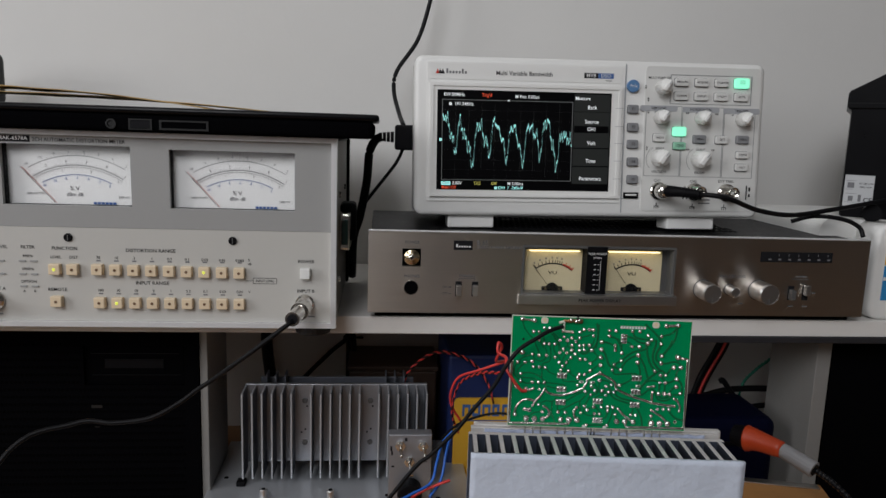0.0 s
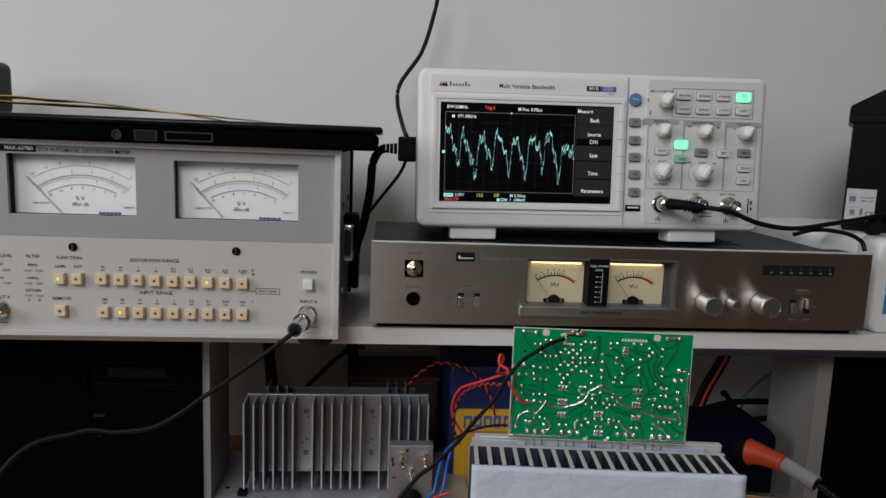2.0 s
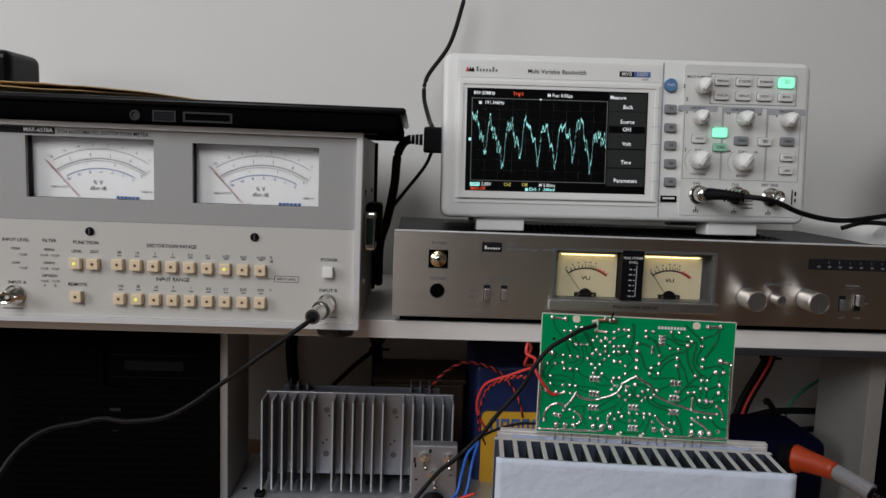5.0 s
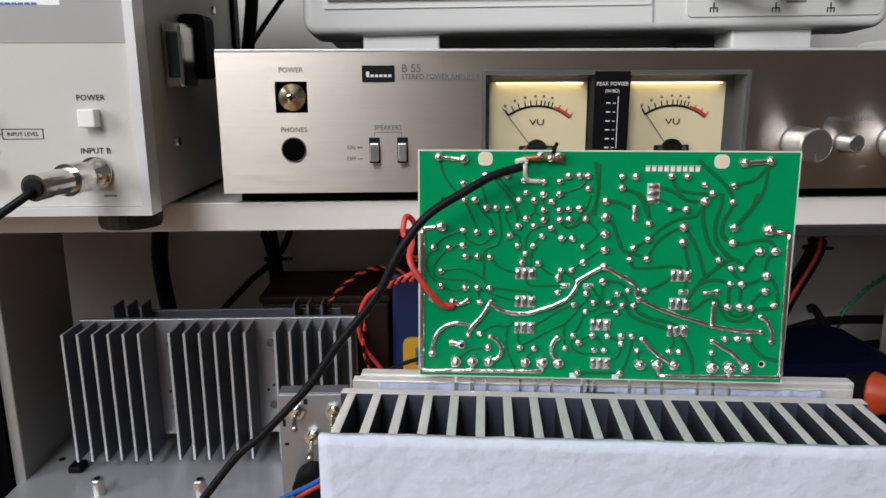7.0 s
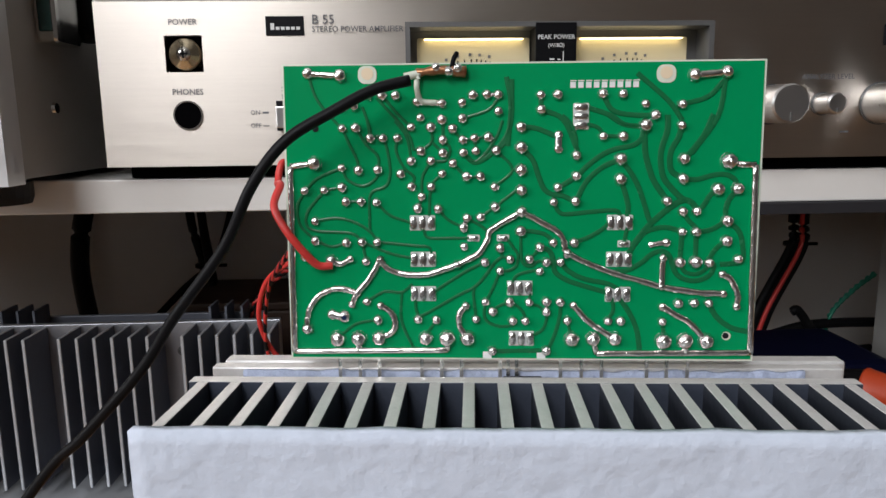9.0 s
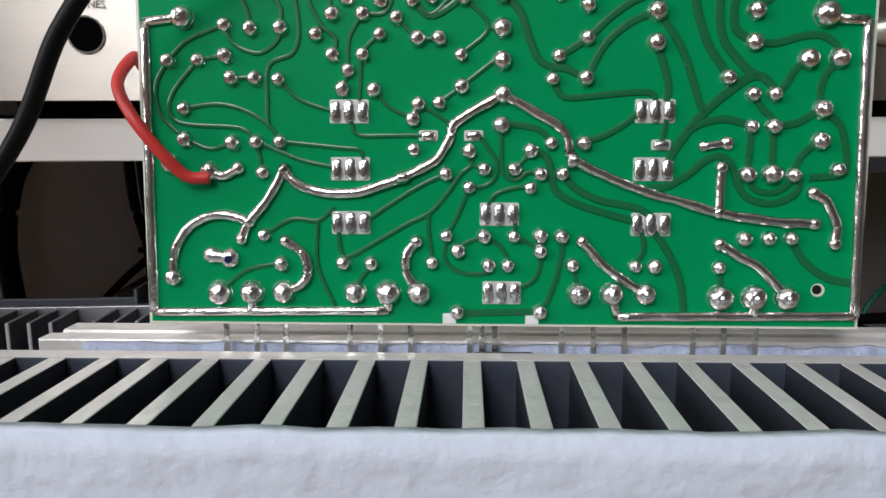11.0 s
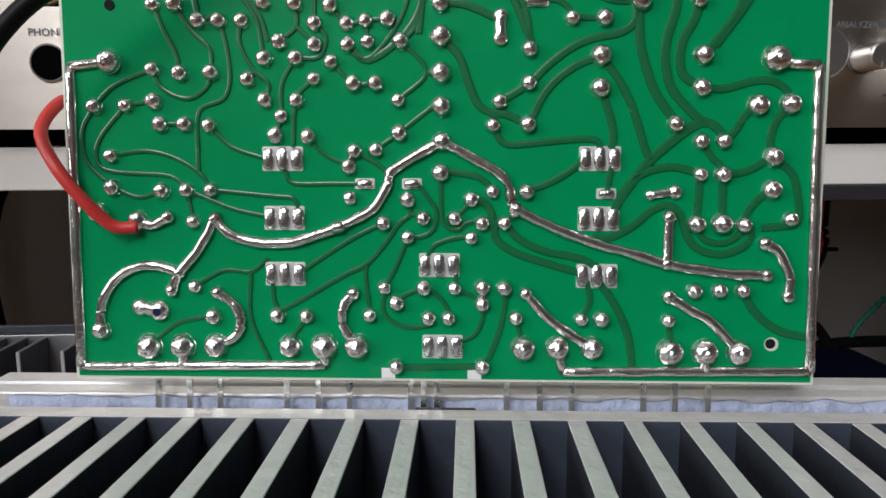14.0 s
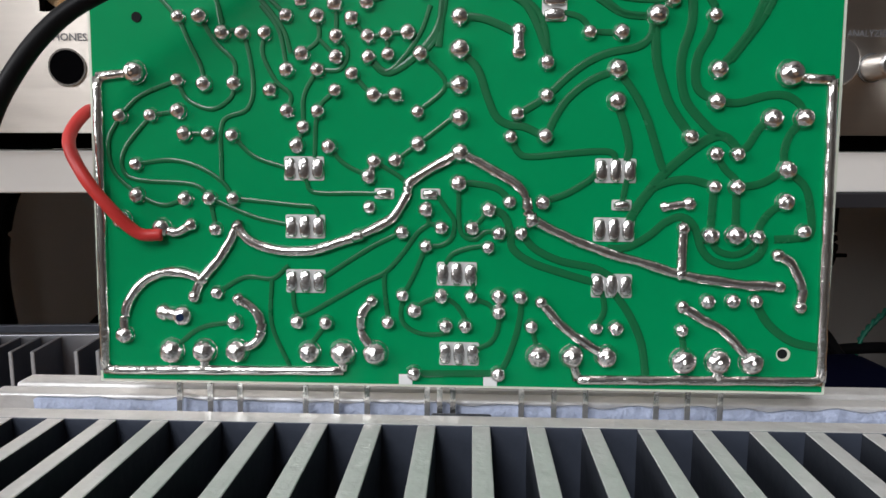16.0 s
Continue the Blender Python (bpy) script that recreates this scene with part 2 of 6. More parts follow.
def arc_line(cx, cz, r, a0, a1, width, y, n=24):
    """A thin printed arc in the x-z plane; angles in degrees from the +x axis."""
    b = bmesh.new()
    prev = None
    for i in range(n + 1):
        a = radians(a0 + (a1 - a0) * i / n)
        pair = [b.verts.new((cx + (r + s * width / 2) * math.cos(a), y, cz + (r + s * width / 2) * math.sin(a))) for s in (-1, 1)]
        if prev:
            b.faces.new((prev[0], pair[0], pair[1], prev[1]))
        prev = pair
    bmesh.ops.recalc_face_normals(b, faces=b.faces)
    return b


def tick(b, cx, cz, r0, r1, a, width, y):
    a = radians(a)
    d, n = Vector((math.cos(a), 0, math.sin(a))), Vector((-math.sin(a), 0, math.cos(a))) * width / 2
    c = Vector((cx, y, cz))
    b.faces.new([b.verts.new(c + v) for v in (d * r0 - n, d * r1 - n, d * r1 + n, d * r0 + n)])


# ---- structure ----
def slab(name, x0, y0, z0, x1, y1, z1, material, label, category, bevel=0.0):
    return tagged(part(name, box(x0, y0, z0, x1, y1, z1, bevel), material), label, category, kind="structure")


slab("wall_back", -1.8, 0.90, -0.1, 2.0, 1.02, 3.3, WALL, "plain off-white painted plaster wall behind the bench", "wall")
# Walls out of view, added dark to keep bounce off the bench.
side = plate_with_holes(-1.42, -0.1, 1.02, 3.3, 0.0, 0.12, [(-0.86, 1.19, 0.06, 2.31)])
bmesh.ops.transform(side, matrix=Matrix.Translation((-1.8, 0, 0)) @ pose(0, 0, 0, 0, 0, 90), verts=side.verts)
tagged(part("wall_left", side, ROOM), "unseen dark side wall, added round a daylight window", "wall", kind="structure")
slab("wall_right", 2.0, -1.42, -0.1, 2.12, 1.02, 3.3, ROOM, "unseen dark side wall, added to close the room", "wall")
slab("floor", -1.8, -1.3, -0.1, 2.0, 0.90, 0.0, FLOORM, "dark wooden floor of the room", "floor")
# Unseen pale ceiling, added to bounce the daylight down.
slab("ceiling", -1.8, -1.3, 3.2, 2.0, 0.90, 3.3, WALL, "unseen pale ceiling, added to bounce daylight", "ceiling")
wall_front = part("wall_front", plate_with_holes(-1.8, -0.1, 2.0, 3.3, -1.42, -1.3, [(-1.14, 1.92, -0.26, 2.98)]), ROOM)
tagged(wall_front, "unseen dark wall, added round a high daylight window", "wall", kind="structure")
slab("desk", -1.2, 0.30, 0.765, 1.3, 0.90, 0.80, BENCH, "orange-brown wooden bench top under the shelf", "desk", 0.002)
slab("desk_front", -1.2, 0.34, 0.0, 1.3, 0.38, 0.764, BENCH, "plain wooden panel closing the bench front", "desk")


# ---- printed circuit board on its heatsink ----
PCBG = mat("green_solder_mask", (0.0, 0.245, 0.082), 0.22, 0, 0.06, 60, 0.015, 500, spec=0.2)
PCBE = mat("glass_fibre_edge", (0.62, 0.66, 0.56), 0.5, 0, 0.08, 200)
TRACK = mat("masked_copper", (0.007, 0.122, 0.043), 0.26, 0, 0.1, 90, spec=0.5)
SOLDER = mat("tin_solder", (0.78, 0.77, 0.76), 0.19, 1.0, 0.18, 500, 0.22, 1100)
TINNED = mat("tinned_copper", (0.76, 0.75, 0.72), 0.19, 1.0, 0.2, 300, 0.3, 420)
PADRING = mat("tinned_pad", (0.72, 0.73, 0.72), 0.35, 0.4, 0.08, 300)
BLUEEYE = mat("dark_blue_eye", (0.01, 0.02, 0.06), 0.2, 0, 0.2, 300)
FLUX = mat("flux_copper", (0.34, 0.16, 0.08), 0.35, 0.8, 0.3, 300)
board = thing("circuit_board", pose(0.0991, 0.5228, 0.9597, -2.8, 0.2, -5.2), "green printed circuit board with shiny solder joints standing on a heatsink", "circuit board")
BU, BV = 0.1177 / 118, 0.0747 / 75


def bp(u, v, y=0.0):
    return Vector(((u - 59) * BU, y, (75 - v) * BV))


SMALL_UPPER_LEFT = [(21.3, 7.8), (24.8, 7.8), (28.2, 7.8), (14.3, 10.5), (17.9, 10.4), (14.7, 15.8), (18.1, 15.7), (21.7, 18.3), (24.9, 18.3), (28.5, 18.3), (14.3, 25.6), (18.6, 26.2), (23.5, 26.1), (29.2, 27.2), (4.8, 31.3), (9.8, 31.2), (14.3, 30.5), (15.2, 34.1), (19.1, 34.1), (23, 34.3), (7.2, 39), (7.2, 44), (15.1, 44.5), (19.1, 44.4), (23, 44.4), (20, 49.4)]
SMALL_UPPER_MIDDLE = [(44.6, 9.7), (47.3, 7.9), (50.8, 7.8), (53.5, 7.9), (53.6, 11.9), (34.3, 13.3), (39.6, 13.8), (44.7, 13.6), (33.5, 9.4), (39.7, 9.8), (31.9, 15.6), (36.8, 15.7), (42.3, 16.1), (39.8, 18.8), (44.8, 18.8), (47.7, 18.4), (51.1, 18.2), (34.3, 21.5), (39.8, 22), (44.9, 22), (48, 21.6), (53.1, 21.5), (31.9, 24), (36.8, 24), (42.3, 24.6), (39.6, 27.2), (45.7, 27.9), (49.2, 27.9), (31.9, 30.4), (36.8, 30.4), (34.4, 32.9), (33.4, 35.8), (38.6, 36), (45.8, 38.3), (49.2, 38.1), (52.7, 30.5), (52.8, 35.5), (44.9, 40.7)]
SMALL_UPPER_RIGHT = [(63.9, 8), (68.1, 8), (64.1, 11.6), (79, 7.9), (83.9, 8), (89.4, 10.4), (91.9, 13.1), (89.6, 15.8), (98.3, 10.6), (98.3, 15.7), (79.3, 18.2), (84.2, 18.2), (72.9, 22.8), (72.9, 27.9), (68.4, 30.7), (67.4, 34.4), (72.8, 34.2), (95.3, 34.2), (99.3, 36.8), (102.7, 36.8), (99.3, 41.9), (102.8, 41.9), (72.7, 44.6), (106.3, 49.7), (113.3, 48.8)]
SMALL_MIDDLE = [(45, 45.6), (54.1, 45.9), (50.3, 49.6), (56.6, 48.8), (54.1, 51.8), (67.4, 44.6), (64.1, 45.8), (61.5, 48.8), (65.8, 49.6), (69.3, 49.6), (64.1, 51.9)]
SMALL_LOWER = [(20, 59.8), (22.8, 64.6), (33.2, 64.4), (37.9, 64.5), (48, 64.3), (50.4, 59.8), (52.3, 62.3), (56.6, 59.9), (57.4, 64.7), (60.6, 64.7), (61.5, 59.9), (65.9, 59.7), (69.4, 59.8), (65.9, 62.4), (71.2, 64.6), (81.5, 64.7), (84.7, 64.7), (99, 60.1), (102.9, 60), (106.5, 60), (95.1, 64.8), (66, 72.5), (52.3, 72.6)]
MEDIUM = [(59.2, 15.8), (59.3, 20.8), (59.3, 26.3), (59.4, 31.4), (59.5, 36.8), (59.3, 41.7), (89.6, 15.6), (83.8, 23.8), (83.8, 28.7), (99.2, 23.8), (99.1, 28.7), (107.7, 31.3), (112.5, 31.2), (110.3, 39.2), (110.3, 44.2), (99, 49.6), (102.9, 49.5), (4.6, 48), (11.1, 49.2), (4.4, 67), (6.4, 2.3), (14.4, 2.9), (101, 3.6), (108.7, 3)]
LARGE = [(7.4, 24.4), (110.1, 24.4), (12.2, 69.6), (17.7, 69.5), (23.1, 69.4), (35.1, 69.4), (40.6, 69.4), (45.9, 69.4), (72.4, 69.5), (77.8, 69.4), (83.3, 69.3), (95.5, 69.8), (101, 69.8), (106.3, 69.8)]
TRIPLE = [(34.5, 39.5), (34.6, 48.8), (83.9, 39.5), (83.9, 48.8), (34.6, 57.7), (59.1, 56.2), (59.6, 69.3), (83.8, 57.8)]
SINGLE = [(47.4, 43.4), (54.8, 43.4), (85, 44.9)]
HOLES = [(7.9, 15.8), (111.1, 68.4)]
RINGS = [(21.2, 2.5), (94.2, 3)]
MISC = [(73.8, 13.3), (78.3, 5.7), (68.4, 19.5), (93.8, 44.8)]

# the sheet, with its drilled holes
substrate = bmesh.new()
box(-0.0590, 0.0, 0.0, 0.0590, 0.0016, 0.0747, bm=substrate)
sheet = part("substrate", substrate, PCBE, board, "pale glass fibre board edge")
mask = part("solder_mask", box(-0.0585, -0.00012, 0.0004, 0.0585, 0.0, 0.0743), PCBG, board, "glossy green solder mask")
for u, v in HOLES:
    part("drill_hole", lathe([(0.0008, -0.0003), (0.0008, -0.00013)], 12, at=bp(u, v)), INK, board, "dark drilled hole")
part("hole_rim", lathe([(0.0011, -0.00022), (0.0011, -0.00013)], 16, at=bp(111.3, 68.5)), PCBE, board, "pale rim of the drilled hole")
for u, v in RINGS:
    part("fixing_ring", rounded(-0.0023, -0.0024, 0.0023, 0.0019, -0.0003, -0.0001, 0.0017), PCBE, board, "pale ring round a fixing hole").location = bp(u, v)
    part("fixing_hole", lathe([(0.0015, -0.0004), (0.0015, -0.0003)], 14, at=bp(u, v)), CREAM, board, "open fixing hole")


def track(points, width):
    b = bmesh.new()
    path = smooth_path([bp(u, v) for u, v in points], 5)
    prev = None
    for i, q in enumerate(path):
        d = path[min(i + 1, len(path) - 1)] - path[max(i - 1, 0)]
        n = Vector((-d.z, 0, d.x)).normalized() * width * BU / 2
        lift = Vector((0, -0.00034, 0))
        ring = [b.verts.new(c) for c in (q + n + Vector((0, -0.0001, 0)), q + n * 0.82 + lift, q + n * 0.4 + lift * 1.12, q - n * 0.4 + lift * 1.12, q - n * 0.82 + lift, q - n + Vector((0, -0.0001, 0)))]
        if prev:
            for k in range(5):
                b.faces.new((prev[k], prev[k + 1], ring[k + 1], ring[k]))
        prev = ring
    part("copper_track", b, TRACK, board, "dark green masked copper track")


def tinned(points):
    b = tube([bp(u, v, -0.0003) for u, v in points], 0.00086, 12, 9, rough=0.12)
    for u, v in (points[0], points[-1]):
        bmesh.ops.create_icosphere(b, subdivisions=2, radius=0.00115, matrix=Matrix.Translation(bp(u, v, -0.0003)))
    for w in b.verts:
        w.co += noise.noise_vector(w.co * 420) * 0.00012
    part("tinned_track", b, TINNED, board, "thick tinned copper track", True)


def rail(points):
    b = bmesh.new()
    for p, q in zip(points, points[1:]):
        n = max(2, int(math.hypot(p[0] - q[0], p[1] - q[1]) / 2))
        tube([bp(p[0] + (q[0] - p[0]) * i / n, p[1] + (q[1] - p[1]) * i / n, -0.0002) for i in range(n + 1)], 0.00085, 10, 0, b, 0.1)
    for w in b.verts:
        w.co += noise.noise_vector(w.co * 300) * 0.00008
    part("tinned_rail", b, TINNED, board, "tinned copper rail along the board edge", True)


# fine tracks top
track([(14.7, 15.8), (16.4, 19.9), (18.1, 23.4), (18.6, 26.2)], 0.75)
track([(18.1, 15.7), (20.6, 19.8), (23.5, 22.8), (23.5, 26.1)], 0.75)
track([(21, 14), (21.7, 18.3)], 0.75)
track([(21.7, 18.3), (24.9, 18.3), (26.5, 25.7), (25.5, 30.1), (21.5, 32.1), (21.1, 38.2), (21.1, 41.6)], 0.75)
track([(28.5, 18.3), (28.1, 21.6), (30.1, 25.7), (32.5, 28), (31.9, 30.4)], 0.75)
track([(27.9, 14), (30.8, 18.1), (31.9, 24)], 0.75)
track([(14.3, 25.6), (8.2, 28.1), (4.8, 31.3)], 0.75)
track([(14.3, 25.6), (15.8, 28.7), (19.7, 30.2), (22.8, 28.4), (23.5, 26.1)], 0.75)
track([(4.8, 31.3), (2.7, 35.3), (3.4, 40.2), (7.2, 44)], 0.75)
track([(9.8, 31.2), (5.4, 36.5), (5, 40.1), (7.7, 41.6), (16.3, 42.2), (19.1, 44.4)], 0.75)
track([(9.8, 31.2), (14.3, 30.5)], 0.75)
track([(15.2, 34.1), (19.1, 34.1)], 0.75)
track([(7.2, 39), (12.8, 38.3), (17.6, 39.5), (21.3, 41.9), (23, 44.4)], 0.75)
track([(23, 34.3), (26.3, 37.6), (31.4, 39.4)], 0.75)
track([(7.2, 44), (11.3, 45.6), (15.1, 44.5)], 0.75)
track([(23, 44.4), (32.9, 45.4), (35.9, 45.7), (36.8, 47.2)], 0.75)
track([(19.1, 44.4), (26.1, 47.3), (31.4, 48.5)], 0.75)
track([(19.1, 44.4), (20, 49.4)], 0.75)
track([(34.8, 41.2), (36, 43.3), (42.1, 43.4), (47.4, 43.4)], 0.75)
track([(38.6, 36), (40.9, 38.7), (44.9, 40.7)], 0.75)
track([(36.8, 24), (34.6, 28), (34.4, 32.9), (33.4, 35.8)], 0.75)
track([(39.6, 27.2), (36.8, 30.4), (36.2, 37.8)], 0.75)
track([(36.8, 15.7), (37, 19.2), (34.3, 21.5)], 0.75)
track([(37, 19.2), (39.8, 22)], 0.75)
track([(42.3, 16.1), (44.8, 18.8), (47.7, 18.4), (51.1, 18.2)], 0.75)
track([(47.7, 18.4), (48, 21.6)], 0.75)
track([(39.8, 18.8), (41.6, 21), (40.4, 23.9), (36.8, 24)], 0.75)
track([(42.3, 24.6), (45.7, 27.9), (49.2, 27.9)], 0.75)
track([(54.6, 14.1), (52.9, 18.6), (49.3, 23.3), (46.9, 24.2), (44.9, 22)], 0.75)
track([(53.1, 21.5), (57.1, 26.2), (52.7, 30.5)], 0.75)
track([(58, 31.5), (52.8, 35.5), (49.2, 38.1)], 0.75)
track([(45.8, 38.3), (50.3, 41.1), (50.6, 42.9)], 0.75)
# fine tracks by the lower edge and in the upper corner
track([(20, 59.8), (24.6, 57.2), (29, 57.4), (31.8, 55.2)], 0.75)
track([(29, 57.4), (28.9, 65), (31.9, 72.2)], 0.75)
track([(12.2, 69.6), (16.9, 65.8), (22.8, 64.6)], 0.75)
track([(6.4, 2.3), (8.7, 9), (14.5, 15.9)], 0.75)
track([(24.8, 7.8), (28.2, 11.9), (31.9, 15.6)], 0.75)
track([(23.4, 8.4), (30.7, 16.6), (32.6, 21.4)], 0.75)
track([(19.8, 10.6), (21.1, 14.2), (21.7, 16.8)], 0.75)
track([(44.7, 13.6), (51, 11.6), (53.5, 8.7)], 0.75)
# broad tracks along the top
track([(55.5, 3.6), (56.6, 10.5), (55.9, 20.4)], 1.25)
track([(64.1, 11.6), (69.5, 14.1), (73.1, 21.7)], 1.25)
track([(79, 7.9), (81.5, 11.9), (86.7, 13.1), (91.9, 13.1)], 1.25)
track([(87.2, 3), (95, 9.8), (98.4, 14.4)], 1.25)
track([(75.7, 11.3), (81, 13.1), (84.6, 15.4), (89.6, 15.8)], 1.25)
track([(108.5, 3.8), (107, 13.4), (101, 22.5)], 1.25)
track([(98.3, 10.6), (104.4, 8.8), (108, 5)], 1.25)
track([(63.9, 8), (64.1, 11.6)], 1.25)
track([(56.8, 4.2), (56.6, 14.6), (53.9, 20.3), (48.2, 24.4), (44.8, 22)], 1.25)
# tracks of the middle and of the broad side
track([(39.9, 13), (39.8, 18.6)], 0.8)
track([(53.2, 21.6), (55, 19.9), (56.1, 16.9), (56.5, 13.5)], 0.8)
track([(57, 26.3), (59.2, 26.3)], 0.8)
track([(59, 15.8), (62.3, 16), (65, 16.9), (67.6, 18.1)], 1.3)
track([(59.1, 21), (62, 23.7), (63.6, 28), (65, 31.1), (67, 32.4), (69.6, 32.8), (72.9, 34.4)], 1.3)
track([(69.2, 13), (71.4, 15.2), (72.6, 18.5), (72.9, 22.6)], 1.0)
track([(68.5, 30.8), (72.9, 28), (75.6, 25.4), (79, 22.8), (82.4, 21.3), (86.7, 20.4), (88.7, 18.7), (89.2, 16)], 1.3)
track([(73, 34.4), (74.4, 31), (76.5, 28), (79.9, 25.4), (83.8, 23.9)], 1.3)
track([(67.5, 34.6), (68.7, 36.8), (70.6, 37.4), (75.9, 36.9), (81.1, 36.5), (83.4, 36.8), (84, 38.4)], 1.1)
track([(75.3, 15.2), (77.9, 16), (79.5, 17.9)], 1.0)
track([(79.5, 18.1), (84.3, 18.3)], 1.0)
track([(80.4, 13), (83.9, 15.2), (87.3, 15.7), (89, 15.7)], 1.1)
track([(89.2, 16), (89.5, 20.2), (89.8, 22.8), (90.8, 26.2), (92.2, 29.6), (95.2, 33.8)], 1.5)
track([(94.9, 13.1), (94.9, 16.8), (93.7, 21.1), (93.5, 24.5), (94.3, 28.3), (96.2, 30.9), (98.9, 33.5), (101.1, 34.4), (102.9, 36.3)], 1.5)
track([(99.8, 33.9), (98.1, 34.5), (94.7, 37), (91.3, 40.1), (89.3, 42.6), (87.2, 45.6), (86.1, 48)], 1.6)
track([(98.3, 16), (97.7, 18.5), (96.1, 21.5), (95.7, 24.5), (96.4, 27), (99.2, 28.7)], 1.5)
track([(99.2, 28.7), (102.5, 28.9), (106.7, 27.8), (109.7, 27.8), (111.8, 29.1), (112.5, 30.8)], 1.3)
track([(105.9, 13.1), (104, 17.7), (101.3, 21.5), (99.2, 23.8)], 1.5)
track([(83.8, 23.9), (86.5, 27.5), (88.4, 31), (89.8, 34.9), (91, 38.5), (91.8, 39.7)], 1.3)
track([(83.9, 29), (85.2, 32.7), (85.9, 35.8), (85.6, 38)], 1.3)
track([(107.5, 31.3), (105.7, 33), (104.2, 35.5), (102.7, 36.6)], 1.3)
track([(112.5, 31.3), (110.5, 33.9), (109.8, 36.5), (110.1, 39.1)], 1.3)
track([(99.3, 36.7), (100.9, 39.2), (102.5, 40.7), (102.8, 42)], 1.2)
track([(89.1, 42.6), (91.8, 41.3), (95.3, 40.8), (99.3, 41.8)], 1.3)
track([(102.8, 42), (106.6, 41.3), (110.1, 39.1)], 1.3)
track([(110.1, 39.1), (113.2, 41.7), (114.3, 45.2), (114.5, 49.2), (111.9, 49.9), (108.9, 50.1)], 1.3)
track([(72.8, 44.4), (76.1, 43.3), (79.5, 41.3), (81.1, 39.8)], 1.1)
track([(85, 45), (85.3, 43.3), (85.8, 40.3)], 1.0)
track([(99.3, 42), (99, 49.5)], 1.3)
track([(102.8, 42), (102.9, 49.6)], 1.3)
track([(110.3, 44.1), (107.8, 46.2), (106.6, 48.1), (106.4, 49.5)], 1.3)
track([(83, 51.8), (86.1, 51.6), (89.5, 49.7), (91.9, 47.6), (94.5, 46.7), (96.5, 48.2), (97.7, 51.6), (99.6, 53.6), (103, 54.3), (106.4, 53), (107.5, 50.6), (106.4, 49.5)], 1.3)
track([(99, 49.5), (100.2, 51.9), (102.9, 52.6), (105.3, 51.5), (106.4, 49.5)], 1.1)
track([(69.3, 49.4), (71.4, 51.9), (75.5, 53.9), (80.9, 55), (84, 56.5)], 1.3)
track([(64.2, 45.9), (66.4, 46.6), (67.6, 49.3), (68, 52), (71, 54.2), (76.4, 56), (81.4, 57.4)], 1.3)
track([(59.3, 41.7), (61.8, 41.7), (65.4, 42.5), (67.5, 44.5)], 1.1)
track([(59.3, 41.7), (59.4, 48), (60.2, 50.1), (62, 50.6), (63.7, 49.4), (66, 49.5)], 0.8)
track([(61.7, 48.8), (64.2, 45.9)], 0.8)
track([(55.6, 43.3), (57.4, 45.8), (58.6, 47.7), (58.3, 50.3), (56.6, 51.6), (54.1, 51.8)], 0.8)
track([(54.1, 46), (54.5, 48.1), (52.8, 49.6), (50.3, 53.1), (47.5, 56.1), (43.9, 57.9), (38.4, 61.1), (34.7, 63.2), (33.3, 63.3), (32.6, 61.6), (32.5, 59)], 0.8)
track([(54.5, 48.1), (56.7, 48.7)], 0.8)
track([(47.5, 56.1), (47.4, 58.6), (48.1, 64.4)], 0.8)
track([(50.4, 49.5), (45.7, 51.8), (41.2, 54.6), (37.5, 57.1)], 0.8)
track([(54.1, 51.8), (52.5, 55.8), (50.5, 59.8)], 0.8)
track([(50.5, 59.8), (50.1, 63.2), (51.2, 65.1), (54, 66.2), (57.4, 65.9), (58.1, 64.7)], 0.8)
track([(52.4, 62.2), (53.9, 60.9), (56.8, 60.1), (58.9, 61.2), (60.3, 63.1), (60.8, 64.7)], 0.8)
track([(64.2, 51.6), (61.1, 52), (58.4, 53), (57.3, 54.6)], 0.8)
track([(61.8, 57.5), (61.8, 60), (64.4, 61.2), (65.9, 63.5), (65.6, 65.8), (64.5, 67.5), (62.4, 68.5)], 0.8)
track([(69.5, 59.7), (69.4, 62.9), (68.6, 66.7), (67.3, 70.4), (66.1, 72.5)], 1.0)
track([(52.4, 72.8), (66.1, 72.5)], 1.2)
track([(71.2, 64.5), (72, 67.5)], 0.8)
track([(38.1, 64.5), (35.3, 68.2)], 0.8)
track([(82.3, 58.6), (82.8, 61.8), (81.6, 64.4)], 1.0)
track([(84.4, 59), (86.9, 62.7), (88.9, 67.3), (89.7, 72.7)], 1.3)
track([(106.5, 60.1), (108.8, 63.7), (112.5, 66.4), (117, 67.4)], 1.4)
track([(95.1, 64.7), (95.7, 68.5)], 1.0)
# tinned tracks
tinned([(59.1, 36.9), (51.9, 41.2), (51, 43.5), (48.8, 47.1), (45.1, 49.3), (41.4, 50.8), (36, 52.6), (30.5, 52.7), (25.9, 51.4), (23.6, 48.9)])
tinned([(23.6, 48.9), (20.8, 53.7), (17.5, 57.6), (16.2, 60.4)])
tinned([(17.5, 57.6), (13.4, 56.4), (9, 57.4), (5.8, 60.5), (4.5, 64), (4.4, 67)])
tinned([(59.5, 36.8), (67.1, 40.9), (69.8, 43.3), (70.8, 46.9), (76.3, 49.9), (82.4, 52.3), (88.5, 54), (94.5, 55.8), (103.6, 57.2), (109.9, 57.5)])
tinned([(94.8, 48.5), (94.7, 52), (94.7, 55.8)])
tinned([(23.6, 60.8), (26.1, 62.5), (27.3, 65.3), (26.3, 67.9), (23.1, 69.4)])
tinned([(45.4, 60.8), (43.8, 62.9), (43.8, 66), (45.9, 69.4)])
